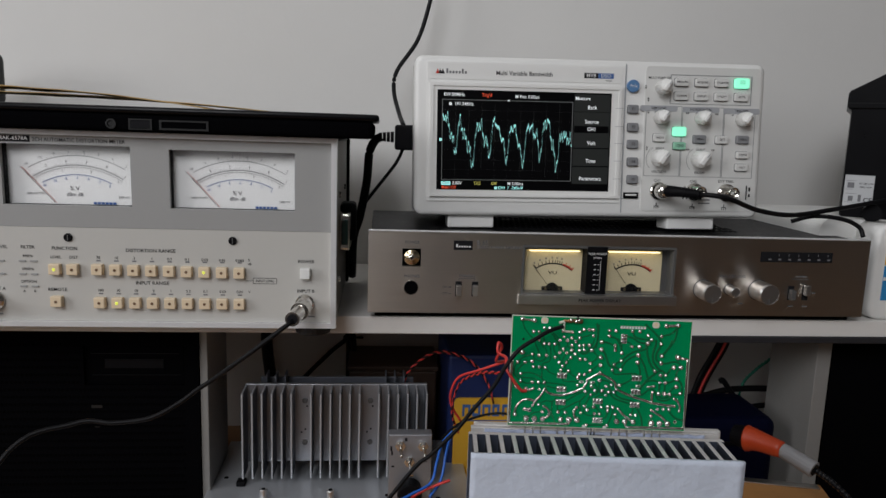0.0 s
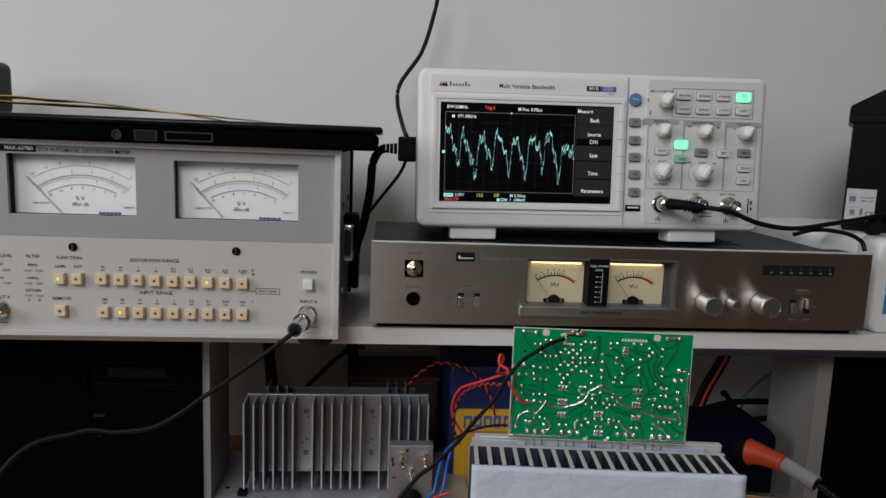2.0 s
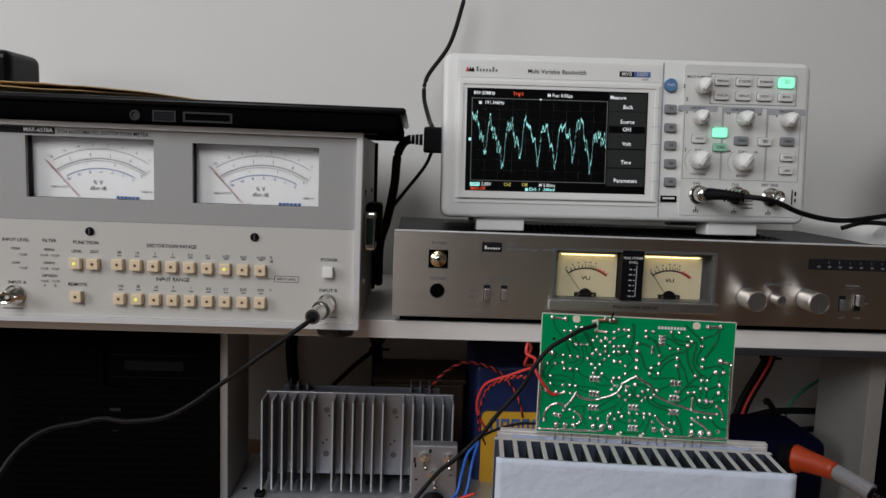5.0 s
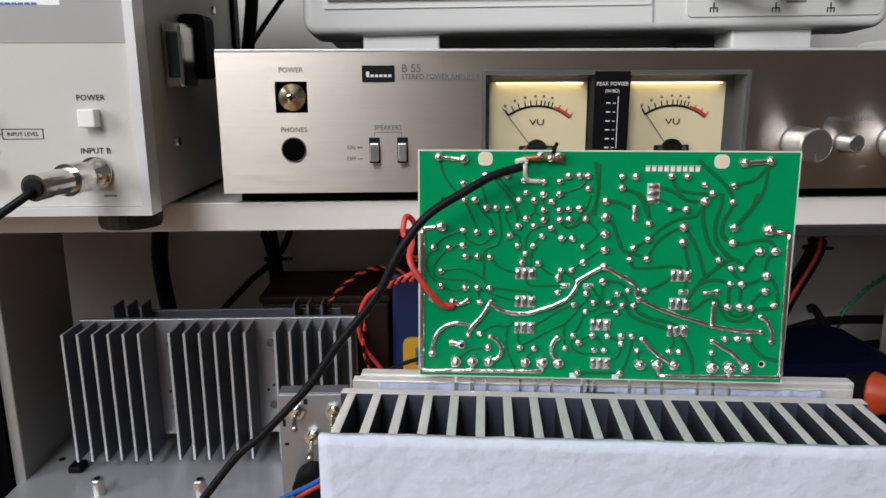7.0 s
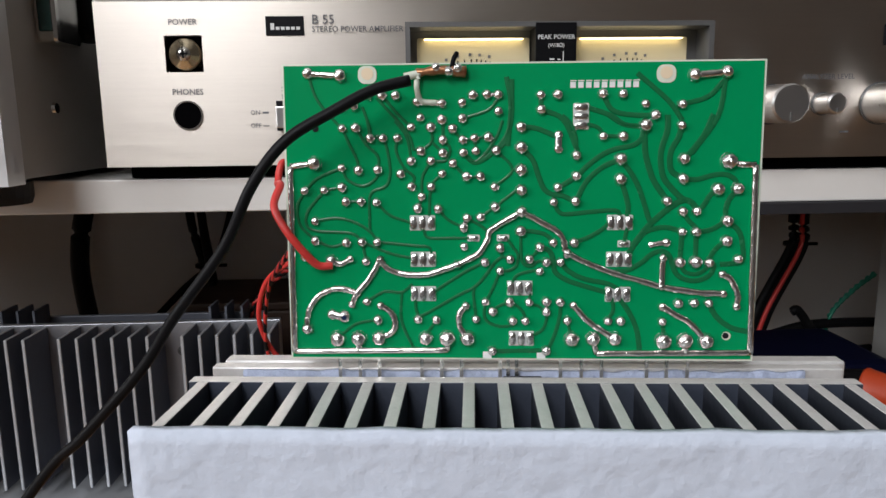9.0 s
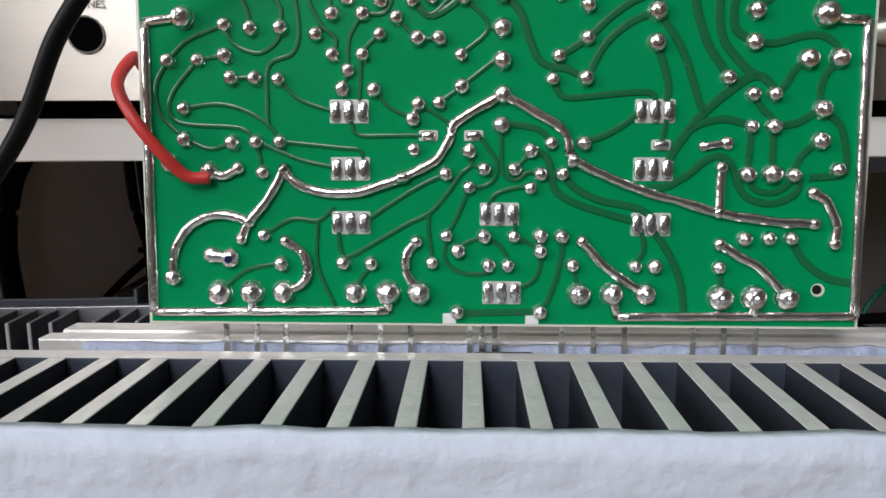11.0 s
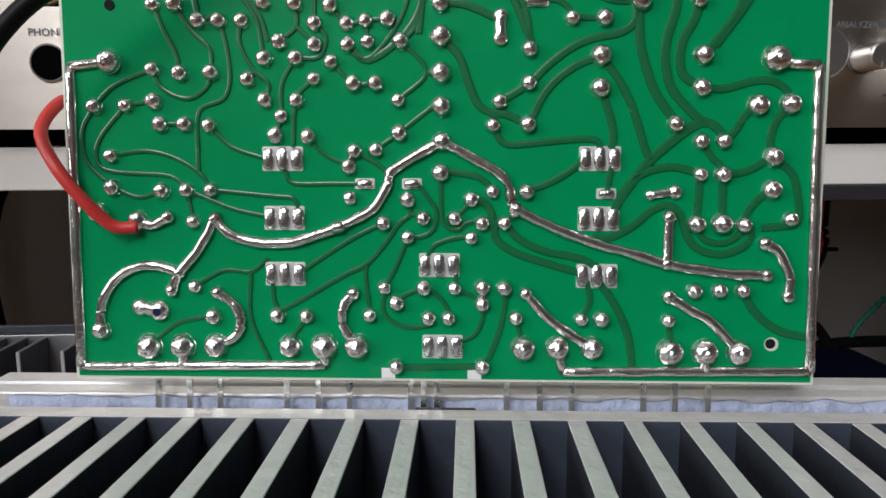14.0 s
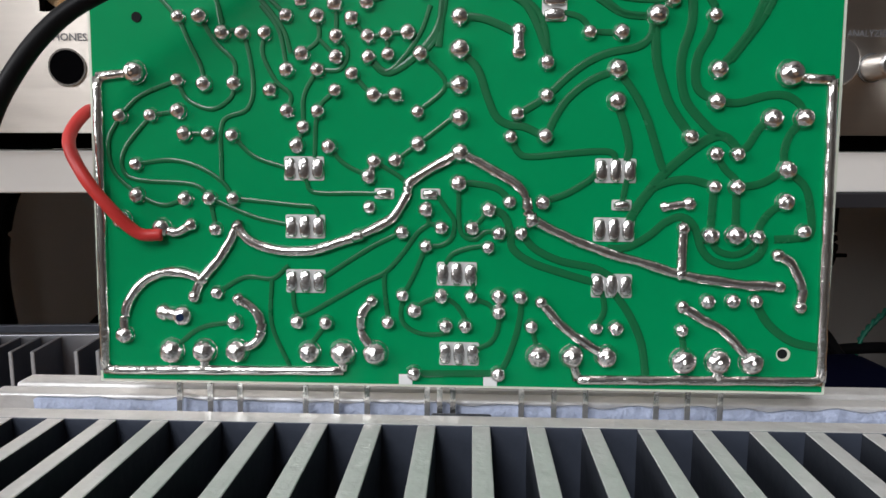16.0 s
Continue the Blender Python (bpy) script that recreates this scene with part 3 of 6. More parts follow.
tinned([(72.7, 60.6), (76.1, 64.4), (79.8, 67.1), (83.3, 69.3)])
tinned([(95, 61), (98.5, 63.1), (102.2, 65.3), (106.3, 69.8)])
tinned([(109.6, 52.6), (111.8, 54.1), (113.5, 57.7), (113.4, 60.8)])
tinned([(11.1, 49.2), (13.6, 49.9), (16, 48.7)])
tinned([(6.4, 2.3), (9.9, 2.7), (14.4, 2.9)])
tinned([(101, 3.6), (104.6, 3.4), (108.7, 3)])
tinned([(33.5, 9.4), (36.5, 9.7), (39.7, 9.8)])
# tinned rails
rail([(7.4, 24.4), (1.3, 25.1), (0.9, 73), (40.7, 72.5), (40.6, 69.4)])
rail([(17.7, 69.5), (17.6, 72.8)])
rail([(110.1, 24.4), (112.1, 25.2), (116.5, 25.4), (117.3, 72.8), (78.7, 73.2), (77.8, 69.4)])
rail([(101, 69.8), (101.1, 73.1)])


def joint_mesh(r, h, seed):
    """A dome of solder with a thin wetted foot and the cut end of the lead showing on top."""
    b = lathe([(r * 1.07, 0.0), (r * 1.055, -h * 0.05), (r * 1.0, -h * 0.09), (r * 0.99, -h * 0.2), (r * 0.95, -h * 0.36), (r * 0.87, -h * 0.55), (r * 0.74, -h * 0.72), (r * 0.56, -h * 0.85), (r * 0.36, -h * 0.93), (r * 0.2, -h * 0.96), (r * 0.16, -h * 1.03), (r * 0.02, -h * 1.05)], 20)
    for v in b.verts:
        n = noise.noise_vector(v.co * 900 + Vector((seed * 3.1, seed, 0)))
        v.co += Vector((n.x, n.y * 0.6, n.z)) * r * (0.05 if v.co.y < -h * 0.3 else 0.03)
    return finish("solder_joint", b, SOLDER, True)


for spots, r, h in ((SMALL_UPPER_LEFT, 0.00128, 0.0014), (SMALL_UPPER_MIDDLE, 0.00128, 0.0014), (SMALL_UPPER_RIGHT, 0.00128, 0.0014), (SMALL_MIDDLE, 0.00123, 0.0013), (SMALL_LOWER, 0.00126, 0.0014), (MEDIUM, 0.00158, 0.0016), (LARGE, 0.0020, 0.0020)):
    shapes = [joint_mesh(r * k, h * k * 1.05, i) for i, k in enumerate((0.92, 1.0, 1.06, 0.96, 1.03))]
    for i, (u, v) in enumerate(spots):
        o = new("solder_joint", shapes[(i * 7) % 5])
        o.parent = board
        o.matrix_local = Matrix.Translation(bp(u, v, -0.0001)) @ pose(0, 0, 0, 0, 37 * i, 0)


def pad_row(u, v, n, upright):
    base = part("pad_window", rounded(-0.0032 if n == 3 else -0.00155, -0.0019 if n == 3 else -0.00085, 0.0032 if n == 3 else 0.00155, 0.0019 if n == 3 else 0.00085, -0.00016, 0.0, 0.0003, 3), PADRING, board, "bare tinned window round the pads")
    at = Matrix.Translation(bp(u, v, -0.0001)) @ pose(0, 0, 0, 0, 90 if upright else 0, 0)
    base.matrix_local = at
    for i in range(n):
        b = bmesh.new()
        bmesh.ops.create_uvsphere(b, u_segments=12, v_segments=8, radius=1, matrix=Matrix.Identity(4))
        for v in b.verts:
            v.co = Vector([math.copysign(abs(c) ** 0.7, c) * k for c, k in zip(v.co, (0.00098 if n == 3 else 0.0013, 0.0007, (0.0017, 0.00185, 0.00165)[i] if n == 3 else 0.00072))])
        o = part("oblong_joint", b, SOLDER, board, "oblong solder joint", True)
        o.matrix_local = at @ Matrix.Translation(((i - (n - 1) / 2) * 0.00222, -0.0002, 0))


for u, v in TRIPLE:
    pad_row(u, v, 3, False)
for u, v in SINGLE:
    pad_row(u, v, 1, False)
pad_row(*MISC[0], 3, True)
for i in range(9):
    part("legend_mark", bars([(0.0, -0.0007, 0.0013, 0.0007), (0.0, 0.0009, 0.0015, 0.0011)], -0.0003, -0.0001), INKW, board, "white printed legend mark").location = bp(MISC[1][0], MISC[1][1]) + Vector((-0.0072 + i * 0.0019, 0, 0))


def dumbbell(u0, v0, r0, u1, v1, r1):
    """Two solder domes run together by a neck."""
    b = tube([bp(u0, v0, -0.0002), bp((u0 + u1) / 2, (v0 + v1) / 2, -0.0002), bp(u1, v1, -0.0002)], min(r0, r1) * 0.8, 12, 4)
    for u, v, r in ((u0, v0, r0), (u1, v1, r1)):
        bmesh.ops.create_icosphere(b, subdivisions=3, radius=1, matrix=Matrix.Translation(bp(u, v, -0.0001)) @ Matrix.Diagonal((r, r * 0.85, r, 1)))
    for w in b.verts:
        w.co += noise.noise_vector(w.co * 500) * 0.00008
    part("joined_joint", b, SOLDER, board, "two joints run together with solder", True)


dumbbell(MISC[2][0], MISC[2][1] - 1.7, 0.0012, MISC[2][0], MISC[2][1] + 1.7, 0.0012)
dumbbell(MISC[3][0] - 2.0, MISC[3][1] + 0.3, 0.0009, MISC[3][0] + 1.7, MISC[3][1] - 0.2, 0.0012)
dumbbell(11.0, 63.2, 0.0015, 14.0, 63.7, 0.0018)
for u in (50.9, 64.7):
    part("edge_pad", box(-0.0011, -0.00016, 0.0, 0.0011, 0.0, 0.0017), INKW, board, "small white edge pad").location = bp(u, 74.6)
# transistor legs down to the heatsink
for u in (12.2, 17.5, 22.6, 33.8, 39.0, 44.2, 54.3, 56.4, 58.6, 70.0, 75.4, 80.6, 92.2, 97.3, 102.6):
    part("transistor_leg", box(-0.00045, 0.0021, -0.0165, 0.00045, 0.0027, 0.004), TINNED, board, "tinned transistor leg").location = bp(u, 75)
part("wire_eye", lathe([(0.0007, -0.0016), (0.0006, -0.00172)], 12, at=bp(14.2, 63.8)), BLUEEYE, board, "dark eye in the solder")
for u, v in ((43.2, 50.2), (70.9, 47.4)):
    b = bmesh.new()
    bmesh.ops.create_icosphere(b, subdivisions=2, radius=0.0012, matrix=Matrix.Translation(bp(u, v, -0.0006)))
    for w in b.verts:
        w.co += noise.noise_vector(w.co * 900) * 0.0005
    part("solder_splash", b, SOLDER, board, "rough splash of solder on the track", True)
# soldered screen and core of the coaxial lead
part("solder_blob", tube([bp(33.5, 2.6, -0.001), bp(37, 2.2, -0.0018), bp(41, 2.0, -0.0016), bp(45.5, 2.4, -0.001)], 0.0013, 9, 6, rough=0.5), FLUX, board, "coppery blob of solder and bare wire braid", True)
for u, v, r in ((38.3, 1.4, 0.0012), (41.4, 2.4, 0.0013), (43.6, 1.6, 0.0012)):
    b = bmesh.new()
    bmesh.ops.create_icosphere(b, subdivisions=2, radius=r, matrix=Matrix.Translation(bp(u, v, -0.0022)))
    part("solder_bead", b, SOLDER, board, "bright bead of solder", True)
part("inner_core", tube([bp(34, 2.8, -0.002), bp(33.6, 6, -0.0022), bp(34.5, 9.2, -0.001), bp(38.5, 9.7, -0.0006)], 0.0007, 8, 6), PCBE, board, "white inner core of the lead", True)
part("cut_strand", tube([bp(42, 2, -0.0015), bp(42.6, -0.6, -0.0018), bp(43.4, -2.2, -0.001)], 0.0006, 6, 5), BLACK, board, "loose dark wire strand", True)

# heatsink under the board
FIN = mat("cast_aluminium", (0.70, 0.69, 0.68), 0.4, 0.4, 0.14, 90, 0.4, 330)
# Fin sides take a dark tone that stands for the shade between fins.
FINSIDE = mat("shaded_fin_side", (0.040, 0.045, 0.058), 0.45, 0.2, 0.2, 70, 0.15, 300, spec=0.3)
FELT = mat("white_foam_sheet", (0.58, 0.635, 0.74), 0.85, 0, 0.10, 45, 0.8, 190)
PASTE = mat("thermal_paste", (0.36, 0.41, 0.55), 0.6, 0, 0.35, 200, 0.9, 500)
heatsink = thing("heatsink", pose(0.0128, 0.4955, 0.80, 0, 0, -5.2), "large finned aluminium heatsink faced with a pale foam sheet", "heatsink")
HT = 0.1555
# Channel floor darkened for slot shade, with some of its bluish light tinted in.
FINBACK = mat("shaded_channel_floor", (0.05, 0.06, 0.085), 0.5, 0.2, 0.2, 160, 0.2, 300)
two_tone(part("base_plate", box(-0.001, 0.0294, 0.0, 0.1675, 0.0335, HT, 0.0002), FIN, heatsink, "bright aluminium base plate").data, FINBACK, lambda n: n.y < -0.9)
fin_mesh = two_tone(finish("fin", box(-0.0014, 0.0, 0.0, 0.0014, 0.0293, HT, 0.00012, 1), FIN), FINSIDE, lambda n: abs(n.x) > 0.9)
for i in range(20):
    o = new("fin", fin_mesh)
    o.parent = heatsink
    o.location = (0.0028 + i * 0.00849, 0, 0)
b = bmesh.new()
bmesh.ops.create_grid(b, x_segments=44, y_segments=12, size=0.5, matrix=pose(0, 0, 0, 90, 0, 0))
bmesh.ops.scale(b, verts=b.verts, vec=(0.1685, 1, 0.0388))
bmesh.ops.translate(b, verts=b.verts, vec=(0.0835, -0.0035, HT - 0.0178))
for v in b.verts:
    v.co.y += 0.0005 * noise.noise(v.co * 60) + 0.0002 * noise.noise(v.co * 300)
    if v.co.z > HT + 0.0008:
        v.co.z += 0.0004 * noise.noise(v.co * 150)
ext = bmesh.ops.extrude_face_region(b, geom=b.faces[:])
for v in ext["geom"]:
    if isinstance(v, bmesh.types.BMVert):
        v.co.y += 0.0028
bmesh.ops.recalc_face_normals(b, faces=b.faces)
part("foam_sheet", b, FELT, heatsink, "pale bluish foam sheet taped over the fins", True)
b = bmesh.new()
bmesh.ops.create_grid(b, x_segments=150, y_segments=6, size=0.5, matrix=pose(0, 0, 0, 90, 0, 0))
bmesh.ops.scale(b, verts=b.verts, vec=(0.148, 1, 0.012))
bmesh.ops.translate(b, verts=b.verts, vec=(0.084, 0.0392, HT - 0.0066))
for v in b.verts:
    v.co.y += 0.0006 * noise.noise(v.co * 240) + 0.0004 * noise.noise(v.co * 800)
    if v.co.z > HT - 0.0012:
        v.co.z += 0.0008 * noise.noise(v.co * 180)
ext = bmesh.ops.extrude_face_region(b, geom=b.faces[:])
for v in ext["geom"]:
    if isinstance(v, bmesh.types.BMVert):
        v.co.y = 0.0404
bmesh.ops.recalc_face_normals(b, faces=b.faces)
part("paste_strip", b, PASTE, heatsink, "smeared bluish white thermal paste", True)
part("clamp_bar", box(0.001, 0.0406, HT - 0.05, 0.1685, 0.0446, HT - 0.0001, 0.0004), FIN, heatsink, "flat aluminium clamp bar")
part("rear_bracket", box(0.003, 0.0449, HT - 0.05, 0.171, 0.0500, HT + 0.0004, 0.0006), FIN, heatsink, "flat aluminium rear bracket")
part("insulator_tab", box(0.0795, 0.0345, HT - 0.006, 0.0895, 0.0358, HT - 0.0004, 0.0004), FINSIDE, heatsink, "black insulating tab")


# ---- power amplifier ----
DIAL = mat("cream_dial", (0.66, 0.58, 0.38), 0.6, 0, 0.03, 60)
GLOW = mat("dial_lamp", (1.0, 0.84, 0.50), 0.5, 0, 0, emit=3.6)
GOLD = mat("brass_button", (0.70, 0.60, 0.42), 0.2, 1.0, 0.08, 90)
RECESS = mat("grey_recess", (0.16, 0.16, 0.16), 0.4, 0.5, 0.05, 60)
amp = thing("power_amplifier", pose(-0.055, 0.656, 1.003), "slim stereo power amplifier with brushed metal front and two lit meters", "amplifier")
part("front_panel", plate_with_holes(0, 0, 0.43, 0.067, 0, 0.004, [(0.1265, 0.0165, 0.258, 0.0583), (0.0275, 0.0388, 0.0428, 0.0535)]), BRUSH, amp, "brushed champagne aluminium front panel")
part("top_trim", box(0, 0.0, 0.0672, 0.43, 0.004, 0.0684, 0.0003), ALU, amp, "bright top edge")
part("case", box(0.002, 0.0160, 0.001, 0.428, 0.165, 0.0655, 0.0008), BLACKM, amp, "black steel case")
slot_mesh = finish("vent_slot", box(0.0, 0.0, 0.0654, 0.003, 0.010, 0.0659), INK)
for i in range(46):
    for j in range(5):
        o = new("vent_slot", slot_mesh)
        o.parent = amp
        o.location = (0.1 + i * 0.0052 + (j % 2) * 0.0026, 0.052 + j * 0.016, 0)
part("plinth", box(0.006, 0.0095, -0.0052, 0.424, 0.160, 0.0008, 0.0004), MATT, amp, "black chassis bottom")
foot = finish("foot", lathe([(0.014, -0.0058), (0.014, -0.002), (0.011, 0.0008)], 20, "Z"), RUBBER)
for x in (0.04, 0.39):
    for y in (0.06, 0.135):
        o = new("foot", foot)
        o.parent = amp
        o.location = (x, y, 0)
part("meter_recess", box(0.1265, 0.0142, 0.0165, 0.258, 0.0152, 0.0583), RECESS, amp, "dark grey meter recess")
part("recess_rim", plate_with_holes(0.1265, 0.0165, 0.258, 0.0583, 0.0, 0.014, [(0.1285, 0.018, 0.2558, 0.0562)]), RECESS, amp, "bevelled grey recess rim")
part("meter_bar", box(0.124, -0.0045, 0.0088, 0.2597, 0.0, 0.0172, 0.0006), SATIN, amp, "polished bar under the meters")
lettering(amp, "PEAK POWER DISPLAY", 0.193, 0.0129, 0.0036, INK, -0.0048)
part("centre_block", box(0.1812, -0.0005, 0.0175, 0.1986, 0.0139, 0.0578, 0.0003), BLACK, amp, "black peak power scale block")
lettering(amp, "PEAK POWER", 0.1899, 0.0518, 0.0026, INKW, -0.0008)
lettering(amp, "(W/8\u03a9)", 0.1899, 0.0484, 0.0022, INKW, -0.0008)
part("scale_marks", bars([(0.1872, 0.021 + i * 0.0043, 0.1872 + 0.002, 0.0216 + i * 0.0043) for i in range(6)] + [(0.1905, 0.021 + i * 0.0043, 0.1918, 0.0214 + i * 0.0043) for i in range(6)] + [(0.1928, 0.021, 0.1931, 0.046)], -0.0008, -0.0005), INKW, amp, "white peak scale marks")


def vu_meter(x0, x1, angle):
    w = x1 - x0
    cx, cz = (x0 + x1) / 2 - 0.0005, 0.0195
    dial = part("dial", rounded(x0, 0.0178, x1, 0.053, 0.0115, 0.0135, 0.001), DIAL, amp, "cream meter dial")
    part("lamp_strip", box(x0 + 0.003, 0.008, 0.05195, x1 - 0.003, 0.0112, 0.0524, 0.0003), GLOW, dial, "warm lamp strip over the dial")
    part("scale_arc", arc_line(cx, cz - 0.004, 0.0256, 50, 124, 0.0011, 0.0112), INK, dial, "black scale arc")
    part("red_arc", arc_line(cx + 0.0002, cz - 0.004, 0.0263, 50, 72, 0.0013, 0.0111), INKR, dial, "red end of the scale")
    b = bmesh.new()
    for i, a in enumerate((124, 117, 110, 103, 97, 91, 86, 82, 78, 74)):
        tick(b, cx, cz - 0.004, 0.0256, 0.0286, a, 0.0006, 0.0112)
    part("scale_ticks", b, INK, dial)
    b = bmesh.new()
    for a in (66, 58, 51):
        tick(b, cx, cz - 0.004, 0.0263, 0.0286, a, 0.0006, 0.0111)
    part("red_ticks", b, INKR, dial)
    part("figures", bars([(cx + 0.0305 * math.cos(radians(a)) - 0.0006, cz - 0.004 + 0.0305 * math.sin(radians(a)) - 0.0006, cx + 0.0305 * math.cos(radians(a)) + 0.0006, cz - 0.004 + 0.0305 * math.sin(radians(a)) + 0.0006) for a in (122, 112, 102, 92, 84, 76)], 0.011, 0.0112), INKG, dial, "tiny scale figures")
    lettering(dial, "VU", cx, cz + 0.0135, 0.0042, INK, 0.0111, stretch=1.4)
    part("needle", tube([(cx, 0.0098, cz - 0.002), (cx + 0.029 * math.cos(radians(angle)), 0.0098, cz - 0.002 + 0.029 * math.sin(radians(angle)))], 0.00018, 6, 0), INK, dial, "fine black needle")
    part("pivot", lathe([(0.0052, 0.0088), (0.0052, 0.0112)], 24, at=(cx, 0, 0.0195)), BLACK, dial, "black pivot cover")
    part("movement", box(cx - 0.009, 0.0095, 0.0182, cx + 0.009, 0.0113, 0.0215, 0.0006), BLACKM, dial, "dark meter movement")
    for s in (-1, 1):
        part("stop_screw", lathe([(0.0012, 0.0086), (0.0012, 0.0095)], 10, at=(cx + s * 0.006, 0, 0.0198)), GOLD, dial, "brass screw")


vu_meter(0.1315, 0.1805, 128)
vu_meter(0.1995, 0.2505, 126)
pane = part("meter_glass", box(0.1267, 0.0022, 0.0167, 0.2578, 0.0028, 0.0581), CLEAR, amp, "clear meter glass")
pane.visible_shadow = False
part("power_well", box(0.0275, 0.010, 0.0388, 0.0428, 0.011, 0.0535), INK, amp, "black square well")
part("power_button", lathe([(0.0066, 0.0095), (0.0066, 0.0012), (0.0060, 0.0004), (0.0026, 0.0004), (0.0022, -0.0006), (0.0008, -0.0006), (0.0006, 0.0)], 28, at=(0.0352, 0, 0.0461)), GOLD, amp, "round brass push button", True)
screw = part("screw_head", lathe([(0.0030, -0.0006), (0.0028, -0.0014), (0.0004, -0.0016)], 20, at=(0.0352, 0, 0.0461)), CHROME, amp, "cross-head screw in the button", True)
for w, t in ((0.0018, 0.0004), (0.0004, 0.0018)):
    part("screw_cross", box(0.0352 - w, -0.0018, 0.0461 - t, 0.0352 + w, -0.0015, 0.0461 + t), INK, screw, "cross slot")
part("phones_socket", lathe([(0.0061, -0.0006), (0.0061, 0.0)], 24, at=(0.0352, 0, 0.0212)), CHROME, amp, "headphone socket")
part("socket_hole", lathe([(0.0055, -0.0008), (0.0055, -0.0006)], 24, at=(0.0352, 0, 0.0212)), MATT, amp, "dark socket hole")
part("maker_plate", box(0.0692, -0.0005, 0.0532, 0.0848, 0.0, 0.0608), INK, amp, "black maker plate")
part("maker_mark", bars([(0.0712 + i * 0.0021, 0.0554, 0.0727 + i * 0.0021, 0.0566 + (0.0014 if i == 0 else 0)) for i in range(6)], -0.0008, -0.0005), INKW, amp, "pale maker mark")
lettering(amp, "B 55", 0.088, 0.0593, 0.0052, INKG, -0.0006, align="LEFT")
lettering(amp, "STEREO POWER AMPLIFIER", 0.088, 0.0555, 0.0033, INKG, -0.0006, align="LEFT", stretch=0.95)
lettering(amp, "POWER", 0.0355, 0.0587, 0.0034, INKG)
lettering(amp, "PHONES", 0.0357, 0.0307, 0.0034, INKG)
lettering(amp, "SPEAKERS", 0.0810, 0.0315, 0.0031, INKG)
lettering(amp, "ON", 0.063, 0.0220, 0.0026, INKG)
lettering(amp, "OFF", 0.063, 0.0166, 0.0026, INKG)
lettering(amp, "ANALYZER LEVEL", 0.309, 0.0345, 0.0030, INKG)
for q in ((0.0744, 0.0292, 0.0876, 0.0295), (0.0744, 0.0275, 0.0747, 0.0295), (0.0873, 0.0275, 0.0876, 0.0295), (0.066, 0.0216, 0.0685, 0.0224), (0.066, 0.0163, 0.0685, 0.0167), (0.362, 0.0325, 0.378, 0.0328), (0.365, 0.0345, 0.376, 0.0355), (0.381, 0.0205, 0.385, 0.0213), (0.361, 0.0085, 0.366, 0.0093), (0.374, 0.0085, 0.379, 0.0093), (0.316, 0.0105, 0.320, 0.0113)):
    part("printed_line", bars([q], -0.0002, 0.0), INKG, amp, "fine printed line")
for x in (0.0744, 0.0880, 0.3625, 0.3755):
    slot = part("switch_slot", box(x - 0.0026, -0.0004, 0.0145, x + 0.0026, 0.0, 0.0268), INK, amp, "dark switch slot")
    up = 0.0004 if x < 0.2 else (0.004 if x > 0.37 else 0.0)
    part("lever", box(x - 0.0021, -0.0055, 0.0152 + up, x + 0.0021, -0.0004, 0.0240 + up, 0.0005), SATIN if x != 0.3625 else RECESS, slot, "flat metal lever")


def knob(x, z, r, length):
    k = part("knob", lathe([(r, 0.0), (r, -length + 0.001), (r - 0.0007, -length), (r * 0.93, -length + 0.0002), (0.0003, -length + 0.0003)], 48, at=(x, 0, z)), SATIN, amp, "turned aluminium knob")
    part("skirt", lathe([(r + 0.0006, 0.0), (r + 0.0006, -0.0006)], 40, at=(x, 0, z)), RECESS, k, "dark skirt ring")
    part("index_mark", box(x - 0.0002, -length - 0.0002, z - r * 0.85, x + 0.0002, -length + 0.0004, z - r * 0.45), RECESS, k, "engraved index mark")


knob(0.2835, 0.0230, 0.0080, 0.019)
knob(0.3070, 0.0230, 0.0044, 0.012)
knob(0.3330, 0.0230, 0.0086, 0.019)
tape = part("level_display", box(0.332, -0.0005, 0.0475, 0.3965, 0.0, 0.0562, 0.0002), INK, amp, "black peak level display")
part("display_marks", bars([(0.339 + i * 0.0088, 0.0492, 0.3415 + i * 0.0088, 0.0506) for i in range(7)] + [(0.348 + i * 0.0088, 0.0527, 0.3484 + i * 0.0088, 0.0545) for i in range(6)], -0.0007, -0.0005), INKG, tape, "small pale level figures")


# ---- distortion meter ----
LEDY = mat("lit_led", (0.75, 0.85, 0.10), 0.4, 0, 0, emit=0.9)
LEDOFF = mat("dark_led", (0.16, 0.09, 0.05), 0.4, 0, 0.1, 200)
meter = thing("distortion_meter", pose(-0.080, 0.626, 0.998), "grey two-channel distortion meter with two white dials and cream keys", "test meter")
DW = -0.36
part("case", box(DW + 0.004, 0.0125, 0.002, -0.001, 0.172, 0.1435, 0.001), ALUD, meter, "grey painted steel case")
HOLE_R, HOLE_L = (-0.121, 0.0902, -0.0302, 0.1335), (-0.2388, 0.0908, -0.1485, 0.1348)
part("upper_panel", plate_with_holes(DW + 0.003, 0.0748, -0.003, 0.1415, 0.0008, 0.004, [HOLE_R, HOLE_L]), DMUP, meter, "mid-grey upper panel")
part("lower_panel", box(DW + 0.003, 0.0008, 0.004, -0.003, 0.004, 0.0746), DMFACE, meter, "pale grey lower panel")
rim = plate_with_holes(DW, 0.0, 0.0012, 0.1452, -0.0022, 0.010, [(DW + 0.003, 0.0038, -0.0030, 0.1416)])
part("front_frame", rim, ALU, meter, "bright aluminium front frame")
part("side_strip", box(0.0, 0.0102, 0.002, 0.0008, 0.168, 0.143), ALUD, meter, "painted side plate")
